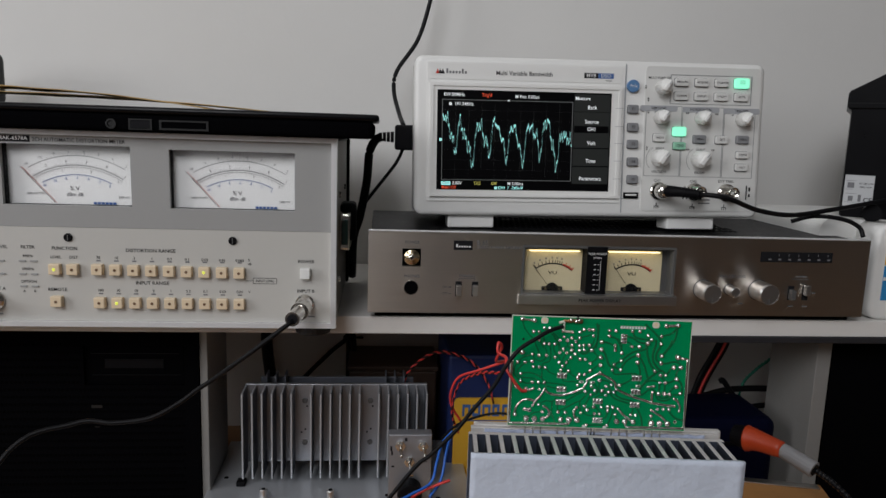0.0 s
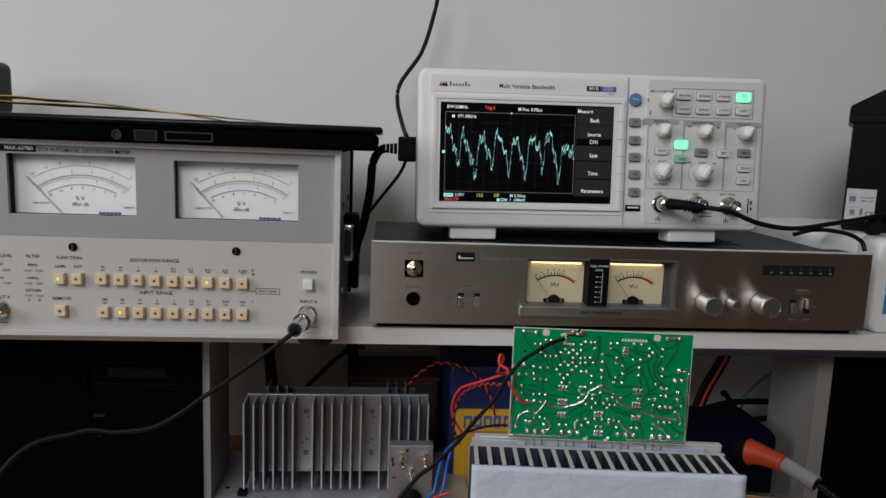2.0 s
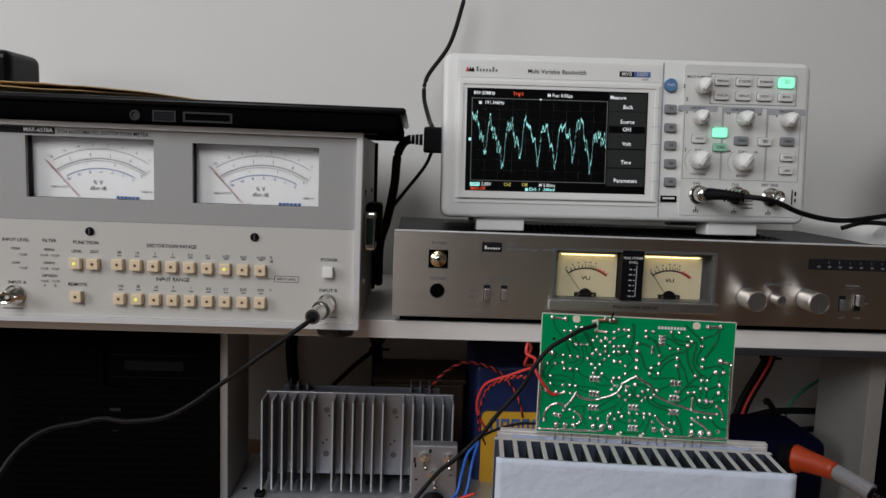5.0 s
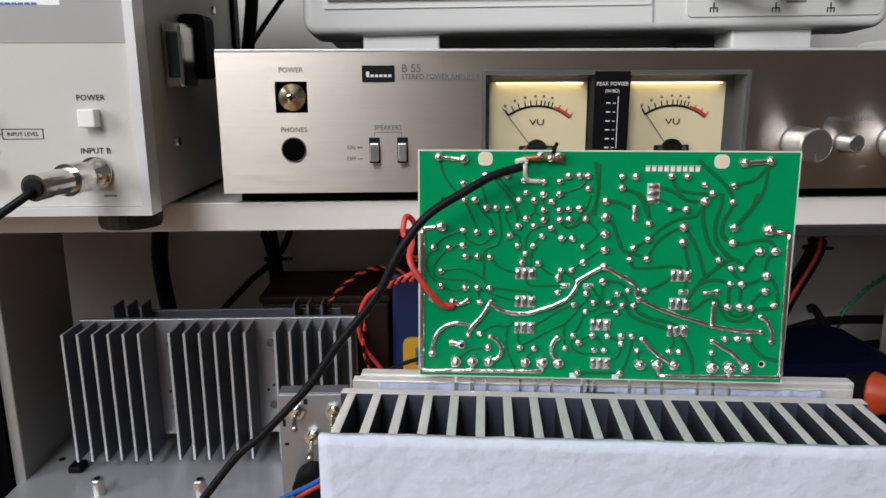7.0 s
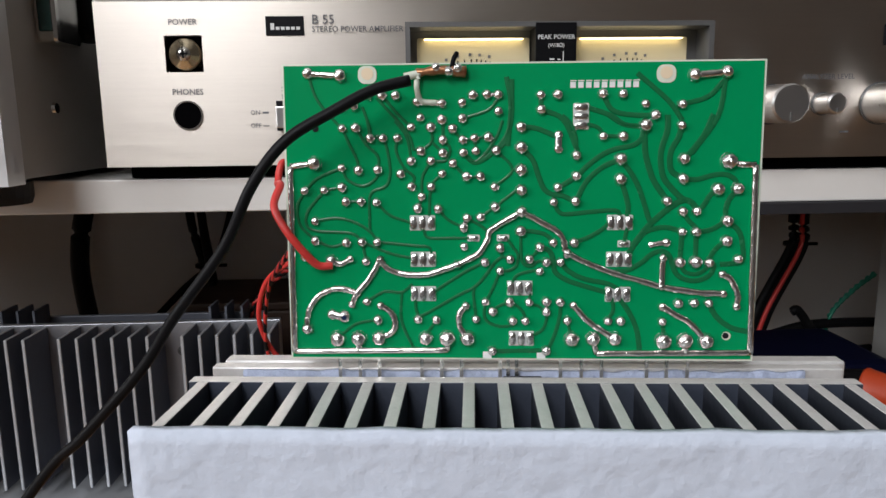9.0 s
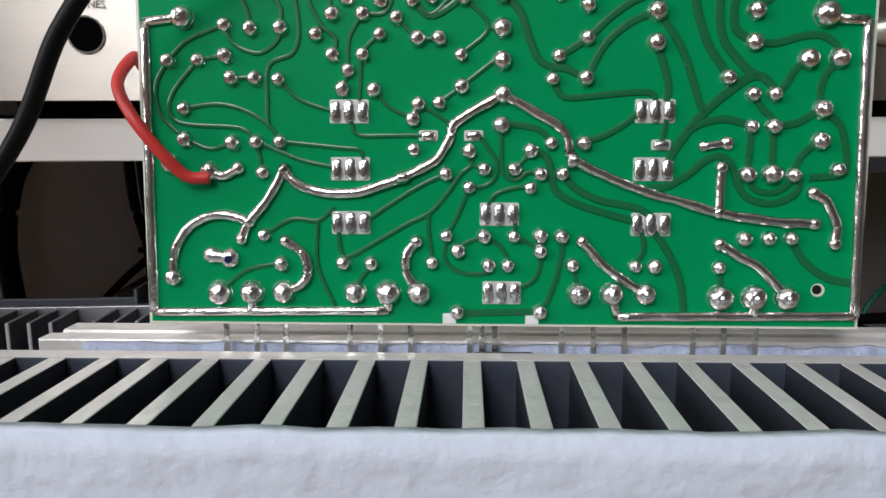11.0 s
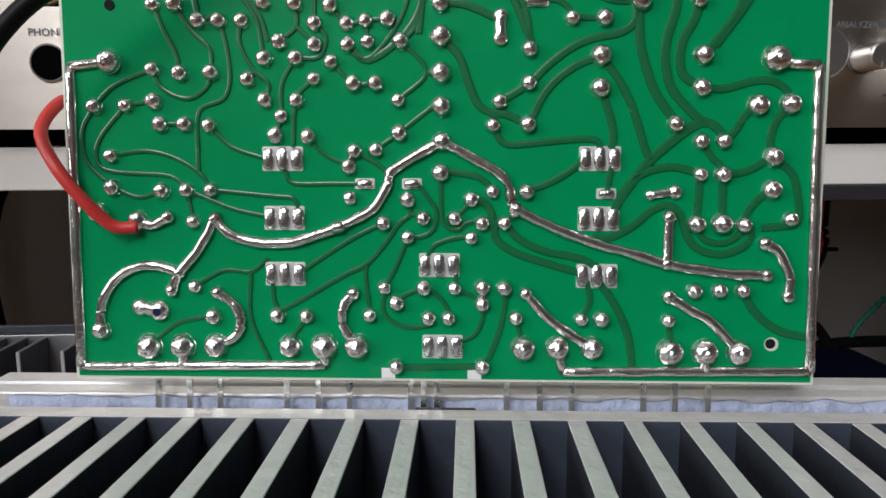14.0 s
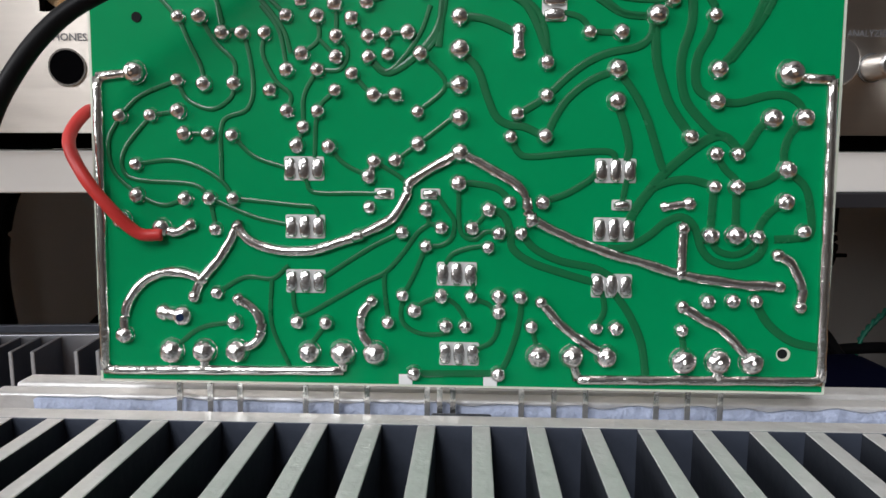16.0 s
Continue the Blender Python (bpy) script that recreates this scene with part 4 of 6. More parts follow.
foot = finish("foot", lathe([(0.0135, -0.0088), (0.0145, -0.006), (0.0145, 0.0)], 24, "Z"), RUBBER)
pad = finish("foot", lathe([(0.012, -0.0008), (0.012, 0.002)], 24, "Z"), RUBBER)
for x, y in ((-0.018, 0.0215), (-0.34, 0.0215), (-0.018, 0.15), (-0.34, 0.15)):
    o = new("foot", foot if y < 0.1 else pad)
    o.parent = meter
    o.location = (x, y, 0.0)


def dial(hole):
    x0, z0, x1, z1 = hole
    face = part("dial", box(x0 - 0.002, 0.0105, z0 - 0.002, x1 + 0.002, 0.0112, z1 + 0.002), PAPER, meter, "white meter dial")
    part("dial_well", plate_with_holes(x0 - 0.003, z0 - 0.003, x1 + 0.003, z1 + 0.003, 0.004, 0.0104, [hole]), BLACK, face, "black meter housing")
    cx, cz = (x0 + x1) / 2 + 0.0035, z0 - 0.030
    for r, w, m, a0, a1 in ((0.0660, 0.0003, INKG, 59, 121), (0.0590, 0.00045, INKG, 56, 124), (0.0576, 0.00025, INKG, 56, 124), (0.0520, 0.0004, INKB, 62, 118)):
        part("scale_arc", arc_line(cx, cz, r, a0, a1, w, 0.0102, 36), m, face, "printed scale arc")
    for r, h, n, m, a0, a1 in ((0.0660, 0.0013, 24, INKG, 59, 121), (0.0590, 0.0014, 50, INKG, 56, 124), (0.0576, -0.0011, 40, INKG, 56, 124), (0.0520, -0.0012, 30, INKB, 62, 118)):
        b = bmesh.new()
        for i in range(n + 1):
            tick(b, cx, cz, r, r + h * (1.6 if i % 5 == 0 else 1), a0 + (a1 - a0) * i / n, 0.00016, 0.0102)
        part("scale_ticks", b, m, face)
    for r, a0, a1, row, m in ((0.0690, 121, 59, "-20 -10 -8 -6 -4 -2 0 2", INKG), (0.0620, 124, 56, "0 2 4 6 8 1", INK), (0.0554, 122, 58, "0 1 2 3", INK), (0.0494, 118, 62, "-20 -10 -8 -6 -4 -2 0", INKB)):
        row = row.split()
        for i, text in enumerate(row):
            a = radians(a0 + (a1 - a0) * i / (len(row) - 1))
            lettering(face, text, cx + r * math.cos(a), cz + r * math.sin(a), 0.0023, m, 0.0101, name="scale_figure")
    lettering(face, "% V", cx - 0.002, z0 + 0.0116, 0.0044, INKG, 0.0101)
    lettering(face, "dBm dB", cx - 0.002, z0 + 0.0072, 0.0038, INKG, 0.0101)
    part("maker_mark", bars([(x1 - 0.0305 + i * 0.0028, z0 + 0.0003, x1 - 0.0283 + i * 0.0028, z0 + 0.002) for i in range(6)], 0.0099, 0.0101), INKB, face, "blue maker mark")
    lettering(face, "0dB=1V", x1 - 0.0085, z0 + 0.0058, 0.0024, INKG, 0.0101)
    lettering(face, "0dBm=0.775V", x0 + 0.019, z0 + 0.0075, 0.0022, INKG, 0.0101)
    # The red needle, then a black copy beside it modelled as its cast shadow.
    for k, (m, off) in enumerate(((INKR, 0.0), (INK, -0.0012))):
        p = Vector((x0 + 0.0346 + off, 0.0078, z0 + 0.0010))
        part("needle", tube([p, p + Vector((-0.0236, 0, 0.0262))], 0.00016, 6, 0), m, face, "thin meter needle, red, with a black copy as its shadow")
    pane = part("dial_glass", box(x0, 0.0052, z0, x1, 0.0056, z1), CLEAR, face, "clear dial cover")
    pane.visible_shadow = False


dial(HOLE_R)
dial(HOLE_L)
part("model_plate", box(-0.2560, 0.0003, 0.1350 + 0.0012, -0.2178, 0.0008, 0.1408), INK, meter, "dark model plate")
lettering(meter, "MAK-6578A", -0.2190, 0.1386, 0.0040, INKW, 0.0001, "RIGHT")
lettering(meter, "2CH AUTOMATIC DISTORTION METER", -0.2162, 0.1380, 0.0040, INK, 0.0006, "LEFT", 0.92)
for x, z in ((-0.1947, 0.0672), (-0.0762, 0.0669)):
    s = part("zero_screw", lathe([(0.0031, 0.0008), (0.0031, -0.0002), (0.0026, -0.0008)], 20, at=(x, 0, z)), BLACK, meter, "black zero adjusting screw")
    part("screw_slot", box(x - 0.0003, -0.0010, z - 0.0022, x + 0.0003, -0.0008, z + 0.0022), RECESS, s, "screw slot")


def key(x, z, lit=False):
    k = part("key", box(x - 0.0040, -0.0042, z - 0.0040, x + 0.0040, 0.0008, z + 0.0040, 0.0006), CREAM, meter, "cream square push key")
    part("key_lamp", lathe([(0.0011, -0.0042), (0.0009, -0.0047)], 12, at=(x, 0, z)), LEDY if lit else LEDOFF, k, "lit yellow-green lamp" if lit else "unlit brown lamp")


ROW1 = "30 10 3 1 0.3 0.1 0.03 0.01 0.003".split()
ROW2 = "100 30 10 3 1 0.3 0.1 0.03 0.01".split()
for i in range(9):
    x1, x2 = -0.1741 + i * 0.01285, -0.1734 + i * 0.01274
    key(x1, 0.0439 - i * 0.00015, i == 6)
    key(x2, 0.0187, i == 1)
    lettering(meter, ROW1[i], x1, 0.0524 - i * 0.0001, 0.0029, INK, 0.0006)
    lettering(meter, ROW2[i], x2, 0.0275, 0.0029, INK, 0.0006)
    for x, z in ((x1, 0.0495), (x2, 0.0245)):
        part("level_figure", bars([(x - 0.0016, z, x + 0.0016, z + 0.0010)], 0.0006, 0.0008), INKG, meter, "small grey level figure")
key(-0.2043, 0.0437, True)
key(-0.1917, 0.0437)
key(-0.2042, 0.0193)
for text, x, z, size in (("FUNCTION", -0.1978, 0.0588, 0.0036), ("LEVEL", -0.2043, 0.0522, 0.0030), ("DIST", -0.1917, 0.0522, 0.0030), ("DISTORTION RANGE", -0.1362, 0.0581, 0.0038), ("INPUT RANGE", -0.1356, 0.0334, 0.0038), ("REMOTE", -0.2043, 0.0277, 0.0036), ("FILTER", -0.2238, 0.0594, 0.0034), ("INPUT LEVEL", -0.2475, 0.0593, 0.0034), ("400Hz", -0.2241, 0.0528, 0.0028), ("1000Hz", -0.2246, 0.0430, 0.0028), ("OPTION", -0.2243, 0.0335, 0.0030), ("A", -0.2278, 0.0262, 0.0026), ("B", -0.2203, 0.0262, 0.0026), ("POWER", -0.0216, 0.0517, 0.0036), ("INPUT B", -0.0219, 0.0287, 0.0036), ("INPUT A", -0.2475, 0.0280, 0.0034), ("%", -0.0642, 0.0522, 0.0027), ("dB", -0.0638, 0.0492, 0.0024), ("V", -0.0642, 0.0276, 0.0027), ("HIGH", -0.2480, 0.0530, 0.0026), ("LOW", -0.2480, 0.0425, 0.0026)):
    lettering(meter, text, x, z, size, INK, 0.0006)
lettering(meter, "INPUT LEVEL", -0.0526, 0.0362, 0.0024, INK, 0.0006)
part("label_box", plate_with_holes(-0.0616, 0.0340, -0.0437, 0.0386, 0.0006, 0.0008, [(-0.0613, 0.0343, -0.044, 0.0383)]), INK, meter, "thin printed frame")
part("label_line", bars([(-0.0668, 0.0361, -0.0616, 0.0364)], 0.0006, 0.0008), INK, meter)
lamp_mesh = finish("filter_lamp", box(-0.0024, 0.0, -0.0006, 0.0024, 0.0008, 0.0006), DMUP)
for x, z in ((-0.2280, 0.0490), (-0.2200, 0.0490), (-0.2280, 0.0392), (-0.2200, 0.0392), (-0.2280, 0.0300), (-0.2200, 0.0300), (-0.2430, 0.0490), (-0.2430, 0.0392)):
    o = new("filter_lamp", lamp_mesh)
    o.parent = meter
    o.location = (x, 0, z)
part("power_switch", box(-0.0257, -0.0052, 0.0393, -0.0183, 0.0008, 0.0470, 0.0006), SCOPE, meter, "white square power switch")


def bnc(parent, x, z, y0=0.0008, scale=1.0, pins=True):
    s = scale
    body = part("bnc_socket", lathe([(0.0072 * s, y0), (0.0072 * s, y0 - 0.002 * s), (0.0060 * s, y0 - 0.002 * s), (0.0060 * s, y0 - 0.0045 * s), (0.0048 * s, y0 - 0.005 * s), (0.0048 * s, y0 - 0.014 * s), (0.0040 * s, y0 - 0.0145 * s), (0.0038 * s, y0 - 0.006 * s), (0.0005, y0 - 0.006 * s)], 26, at=(x, 0, z)), CHROME, parent, "nickel bayonet socket", True)
    part("socket_pin", lathe([(0.0011 * s, y0 - 0.006 * s), (0.0011 * s, y0 - 0.012 * s)], 10, at=(x, 0, z)), SCOPE, body, "white insulator and centre pin")
    if pins:
        part("bayonet_pin", lathe([(0.0007 * s, -0.0062 * s), (0.0007 * s, 0.0062 * s)], 8, "X", at=(x, y0 - 0.010 * s, z)), CHROME, body, "bayonet pin")
    return body


bnc(meter, -0.0226, 0.0190)
bnc(meter, -0.2490, 0.0190)
for q in ((-0.0205, 0.0082, -0.0150, 0.0092), (-0.2580, 0.0082, -0.2440, 0.0092)):
    part("small_print", bars([q], 0.0006, 0.0008), INKG, meter, "small impedance print")
for y, z in ((0.040, 0.100), (0.040, 0.030), (0.120, 0.100)):
    part("case_screw", lathe([(0.0026, 0.0008), (0.0022, 0.0022)], 14, "X", at=(0, y, z)), CHROME, meter, "case screw")
clip = part("side_latch", box(0.0009, 0.030, 0.056, 0.0105, 0.052, 0.086, 0.002), CHROME, meter, "bright metal side latch")
part("latch_window", box(0.0032, 0.0292, 0.0605, 0.0085, 0.0299, 0.0815, 0.0006), mat("dark_green_insert", (0.02, 0.05, 0.045), 0.25, 0, 0.1, 90), clip, "dark green latch insert")
part("latch_block", box(0.0009, 0.053, 0.060, 0.014, 0.075, 0.092, 0.003), BLACK, meter, "black plastic handle block")
part("back_rail", box(0.0009, 0.160, 0.002, 0.0035, 0.172, 0.143, 0.001), BLACK, meter, "dark rear corner rail")

# coaxial plug and lead on input B
plug = thing("input_lead", pose(-0.080, 0.626, 0.998), "black coaxial lead with a nickel bayonet plug", "cable")
A0, A1 = Vector((-0.0226, -0.0135, 0.0190)), Vector((-0.0270, -0.046, 0.0185))
ax = (A1 - A0).normalized()
part("plug_collar", tube([A0, A0 + ax * 0.0105], 0.0068, 20, 0), CHROME, plug, "knurled nickel collar")
part("plug_body", tube([A0 + ax * 0.0106, A0 + ax * 0.024], (0.0054, 0.0050), 18, 0), CHROME, plug, "nickel plug body")
part("plug_tail", tube([A0 + ax * 0.0241, A0 + ax * 0.031], 0.0053, 18, 0), CHROME, plug, "nickel clamp nut")
part("plug_mouth", tube([A0 + ax * 0.0311, A0 + ax * 0.0318], 0.0038, 14, 0), INK, plug, "dark cable entry")


# ---- oscilloscope ----
SCREEN = mat("screen_glass", (0.002, 0.002, 0.0025), 0.3, 0, 0.0, spec=0.12)
MENU = mat("menu_grey", (0.022, 0.024, 0.023), 0.5, 0, 0.0, emit=0.25, spec=0.15)
TRACE = mat("cyan_trace", (0.38, 0.90, 0.86), 0.5, 0, 0.0, emit=1.2)
TXTW = mat("screen_white", (0.75, 0.78, 0.80), 0.5, 0, 0.0, emit=0.75)
TXTR = mat("screen_red", (0.75, 0.08, 0.03), 0.5, 0, 0.0, emit=0.7)
TXTY = mat("screen_yellow", (0.60, 0.55, 0.12), 0.5, 0, 0.0, emit=0.7)
GRID = mat("screen_grid", (0.16, 0.17, 0.17), 0.5, 0, 0.0, emit=0.35)
KEYLIT = mat("lit_green_key", (0.28, 0.95, 0.62), 0.4, 0, 0.0, emit=1.1)
KEYBLUE = mat("blue_key", (0.10, 0.22, 0.42), 0.4, 0, 0.03, 60)
scope = thing("oscilloscope", pose(-0.0178, 0.6882, 1.0800, -3.4, -0.72, 0), "white digital oscilloscope showing a cyan waveform on its dark screen", "oscilloscope")


def sz(x, z):
    """A place on the front in metres from millimetres, undoing the slight lean of the stand."""
    return (x + 0.02 * max(0.0, x - 190)) / 1000, (z + 1.3 - 0.0127 * x) / 1000


part("rear_case", rounded(0.004, 0.003, 0.3022, 0.1312, 0.030, 0.112, 0.006, 6, 0.0), SCOPE, scope, "white plastic rear case", False)
part("front_case", rounded(0, 0, 0.3062, 0.1342, 0.0, 0.030, 0.0075, 7, 0.0042), SCOPE, scope, "white plastic front case", True)
part("display_panel", rounded(0.0105, 0.0125, 0.180, 0.1290, -0.0009, 0.0006, 0.002), SCOPE, scope, "white display surround")
part("title_strip", rounded(0.0125, 0.1145, 0.1770, 0.1275, -0.0013, -0.0009, 0.001), SCOPE, scope, "pale grey title strip")
part("bezel_outer", plate_with_holes(0.0130, 0.0165, 0.1772, 0.1115, -0.0032, -0.0009, [(0.0158, 0.0190, 0.1745, 0.1088)]), SCOPE, scope, "raised white bezel")
part("bezel_inner", plate_with_holes(0.0158, 0.0190, 0.1745, 0.1088, -0.0022, -0.0009, [(0.0190, 0.0222, 0.1688, 0.1058)]), SCOPE, scope, "white inner bezel")
screen = part("screen", box(0.0189, -0.0012, 0.0221, 0.1689, -0.0009, 0.1059), SCREEN, scope, "dark lit display")
YS = -0.0014
GX0, GX1, GZ0, GZ1 = 0.0236, 0.1348, 0.0310, 0.0975
b = bmesh.new()
for i in range(11):
    for k in range(40):
        x, z = GX0 + (GX1 - GX0) * i / 10, GZ0 + (GZ1 - GZ0) * k / 39
        box(x - 0.00012, YS, z - 0.00012, x + 0.00012, YS + 0.0001, z + 0.00012, bm=b)
for j in range(9):
    for k in range(50):
        x, z = GX0 + (GX1 - GX0) * k / 49, GZ0 + (GZ1 - GZ0) * j / 8
        box(x - 0.00012, YS, z - 0.00012, x + 0.00012, YS + 0.0001, z + 0.00012, bm=b)
part("graticule", b, GRID, screen, "dotted graticule")
part("graticule_frame", plate_with_holes(GX0 - 0.0004, GZ0 - 0.0004, GX1 + 0.0004, GZ1 + 0.0004, YS, YS + 0.0001, [(GX0, GZ0, GX1, GZ1)]), GRID, screen, "graticule frame")
wave = []
for i in range(440):
    s = i / 439
    base = 0.30 * math.sin(2 * math.pi * 7.6 * s + 0.6) + 0.16 * math.sin(2 * math.pi * 15.3 * s + 1.3) + 0.13 * math.sin(2 * math.pi * 23.1 * s + 2.0) + 0.16 * math.sin(2 * math.pi * 3.1 * s)
    base += 0.30 * max(0.0, math.sin(2 * math.pi * 3.8 * s + 0.9)) ** 6 + 0.10 * math.sin(2 * math.pi * 61 * s) * (0.5 + 0.5 * math.sin(9 * s)) + random.uniform(-0.07, 0.07)
    wave.append((GX0 + (GX1 - GX0) * s, YS - 0.0001, (GZ0 + GZ1) / 2 + 0.0003 + base * 0.034))
b = bmesh.new()
prev = None
for x, y, z in wave:
    pair = (b.verts.new((x, y, z - 0.0009)), b.verts.new((x, y, z + 0.0009)))
    if prev:
        b.faces.new((prev[0], pair[0], pair[1], prev[1]))
    prev = pair
bmesh.ops.recalc_face_normals(b, faces=b.faces)
part("waveform", b, TRACE, screen, "jagged cyan waveform")
MX = 0.1362
part("menu_column", bars([(MX, z0, 0.1678, z0 + 0.0146) for z0 in (0.0285, 0.0440, 0.0595, 0.0750, 0.0900)], YS, YS + 0.0001), MENU, screen, "dark grey soft menu")
part("menu_field", bars([(MX + 0.0006, 0.0722, 0.1668, 0.0780)], YS - 0.0001, YS), SCREEN, screen, "black menu field")
for text, x, z, size, m, al in (("BW:50MHz", 0.0245, 0.1018, 0.0040, TXTW, "LEFT"), ("Trig'd", 0.0566, 0.1018, 0.0040, TXTR, "LEFT"), ("M Pos: 0.00\u00b5s", 0.0850, 0.1012, 0.0040, TXTW, "LEFT"), ("Measure", 0.1370, 0.1010, 0.0042, TXTW, "LEFT"), ("Back", 0.152, 0.0935, 0.0046, TXTW, "CENTER"), ("Source", 0.152, 0.0815, 0.0046, TXTW, "CENTER"), ("CH1", 0.152, 0.0634 + 0.0118, 0.0044, TXTW, "CENTER"), ("Volt", 0.152, 0.0634, 0.0046, TXTW, "CENTER"), ("Time", 0.152, 0.0482, 0.0046, TXTW, "CENTER"), ("Parameters", 0.152, 0.0330, 0.0046, TXTW, "CENTER"), ("CH1", 0.0240, 0.0278, 0.0036, INK, "LEFT"), ("2.00V", 0.0325, 0.0278, 0.0038, TXTW, "LEFT"), ("Ch2", 0.0510, 0.0278, 0.0038, TXTY, "LEFT"), ("Off", 0.0660, 0.0278, 0.0038, TXTY, "LEFT"), ("M 5.00ms", 0.0800, 0.0278, 0.0038, TXTW, "LEFT"), ("Math Off", 0.0236, 0.0242, 0.0036, TXTR, "LEFT"), ("CH1  /  -240mV", 0.0720, 0.0242, 0.0036, TRACE, "LEFT"), ("191.346Hz", 0.0335, 0.0942, 0.0040, TXTW, "LEFT")):
    lettering(screen, text, x, z, size, m, YS - 0.0003, al, 0.92)
for q in ((0.0232, 0.0262, 0.0310, 0.0292), (0.0212, 0.0632, 0.0232, 0.0654), (0.0690, 0.0230, 0.0712, 0.0252)):
    part("channel_flag", bars([q], YS, YS + 0.0001), TRACE, screen, "cyan channel flag")
part("trigger_mark", bars([(0.0787, 0.0972, 0.0805, 0.0984), (0.0290, 0.0930, 0.0312, 0.0953)], YS, YS + 0.0001), TXTW, screen, "white trigger marker")
# maker's print on the title strip
YP = -0.0015
for i, m in enumerate((INKR, INK, INK)):
    b = bmesh.new()
    f = b.faces.new([b.verts.new((0.0172 + i * 0.0022 + dx, YP, 0.1188 + dz)) for dx, dz in ((0, 0), (0.0034, 0), (0.0017, 0.0042))])
    part("maker_triangle", b, m, scope, "small maker triangle")
part("maker_script", bars([(0.0262 + i * 0.0026, 0.1192, 0.0278 + i * 0.0026, 0.1212 + (0.0018 if i in (0, 5) else 0)) for i in range(7)], YP, YP + 0.0002), INKG, scope, "grey maker script")
lettering(scope, "Multi Variable Bandwidth", 0.0925, 0.1203, 0.0052, INK, YP, stretch=0.92)
part("series_plate", bars([(0.1440, 0.1182, 0.1562, 0.1226)], YP, YP + 0.0002), INK, scope, "black series plate")
part("series_plate_blue", bars([(0.1563, 0.1182, 0.1698, 0.1226)], YP, YP + 0.0002), INKB, scope, "blue series plate")
lettering(scope, "MVB", 0.1501, 0.1204, 0.0044, INKW, YP - 0.0002)
lettering(scope, "DSO", 0.1630, 0.1204, 0.0044, INKW, YP - 0.0002)
lettering(scope, "SERIES", 0.1655, 0.1163, 0.0020, INKG, YP)
# key columns and controls
part("key_groove", box(0.1805, -0.0004, 0.004, 0.1815, 0.0006, 0.1310), SCOPEG, scope, "groove beside the keys")
part("control_panel", rounded(0.1985, 0.0060, 0.3012, 0.1300, -0.0008, 0.0006, 0.003), SCOPEP, scope, "pale control panel")


def push(x, z, w, h, m, text="", label="small push key", name="push_key"):
    px, pz = sz(x, z)
    k = part(name, rounded(-w / 2, -h / 2, w / 2, h / 2, -0.0028, 0.0, min(w, h) * 0.2, 3, 0.0005), m, scope, label)
    k.location = (px, -0.0006, pz)
    part("key_gap", rounded(-w / 2 - 0.0005, -h / 2 - 0.0006, w / 2 + 0.0005, h / 2 + 0.0004, -0.0003, 0.0, min(w, h) * 0.22, 3), INKG, k, "dark gap round the key")
    if text:
        lettering(k, text, 0, 0, 0.0023 if len(text) > 3 else 0.0032, INK, -0.0031, name="key_print")
    return k


PX, PZ = sz(186.9, 113.6)
prt = part("print_key", lathe([(0.0054, 0.0), (0.0054, -0.0024), (0.0049, -0.0030), (0.0003, -0.0031)], 28), KEYBLUE, scope, "round blue print key")
prt.location = (PX, -0.0006, PZ)
lettering(prt, "PrtSc", 0, 0, 0.0030, INKW, -0.0033, name="key_print")
for i, z in enumerate((94.2, 78.9, 64.4, 49.4, 34.2)):
    push(187.8 + i * 0.5, z, 0.0092, 0.0068, KEYG, "F%d" % (i + 1), "grey soft key")
for i, z in enumerate((94.2, 78.9, 64.4, 49.4, 34.2)):
    lx, lz = sz(179.5, z)
    part("guide_line", bars([(lx - 0.0075, lz, lx + 0.0015, lz + 0.0003)], -0.0034, -0.0031), SCOPEG, scope, "fine line from a soft key to the screen")
for x, z, flat in ((201.5, 92.6, 0), (235.8, 92.6, 1), (261.5, 92.6, 1), (275.8, 93.0, 0), (201.5, 61.5, 0), (237.5, 61.5, 1), (259.8, 61.5, 1), (198.5, 113.5, 0), (201.0, 103.0, 0)):
    lx, lz = sz(x, z)
    b = bmesh.new()
    for sgn in (-1, 1):
        b.faces.new([b.verts.new((lx + dx, -0.0011, lz + dz)) for dx, dz in (((sgn * 0.0004, 0.0009), (sgn * 0.0004, -0.0009), (sgn * 0.0017, 0)) if flat else ((-0.0009, sgn * 0.0004), (0.0009, sgn * 0.0004), (0, sgn * 0.0018)))])
    part("arrow_mark", b, INK, scope, "small printed arrows")
for x, z in ((213.8, 52.6), (249.4, 52.3)):
    lx, lz = sz(x - 1.5, z)
    part("turn_arc", arc_line(lx, lz, 0.0112, 120, 225, 0.0003, -0.0011), INKG, scope, "printed turning arc")
ux, uz = sz(189.2, 20.3)
usb = part("usb_port", box(ux - 0.0066, -0.0012, uz - 0.0026, ux + 0.0066, 0.0, uz + 0.0026), SCREEN, scope, "black rectangular port")
part("port_tongue", box(ux - 0.005, -0.0015, uz - 0.0002, ux + 0.005, -0.0012, uz + 0.0012), SCOPE, usb, "white port tongue")
TOP = ("MEASURE", "ACQUIRE", "STORAGE", "RUN", "CURSOR", "DISPLAY", "UTILITY", "AUTO")
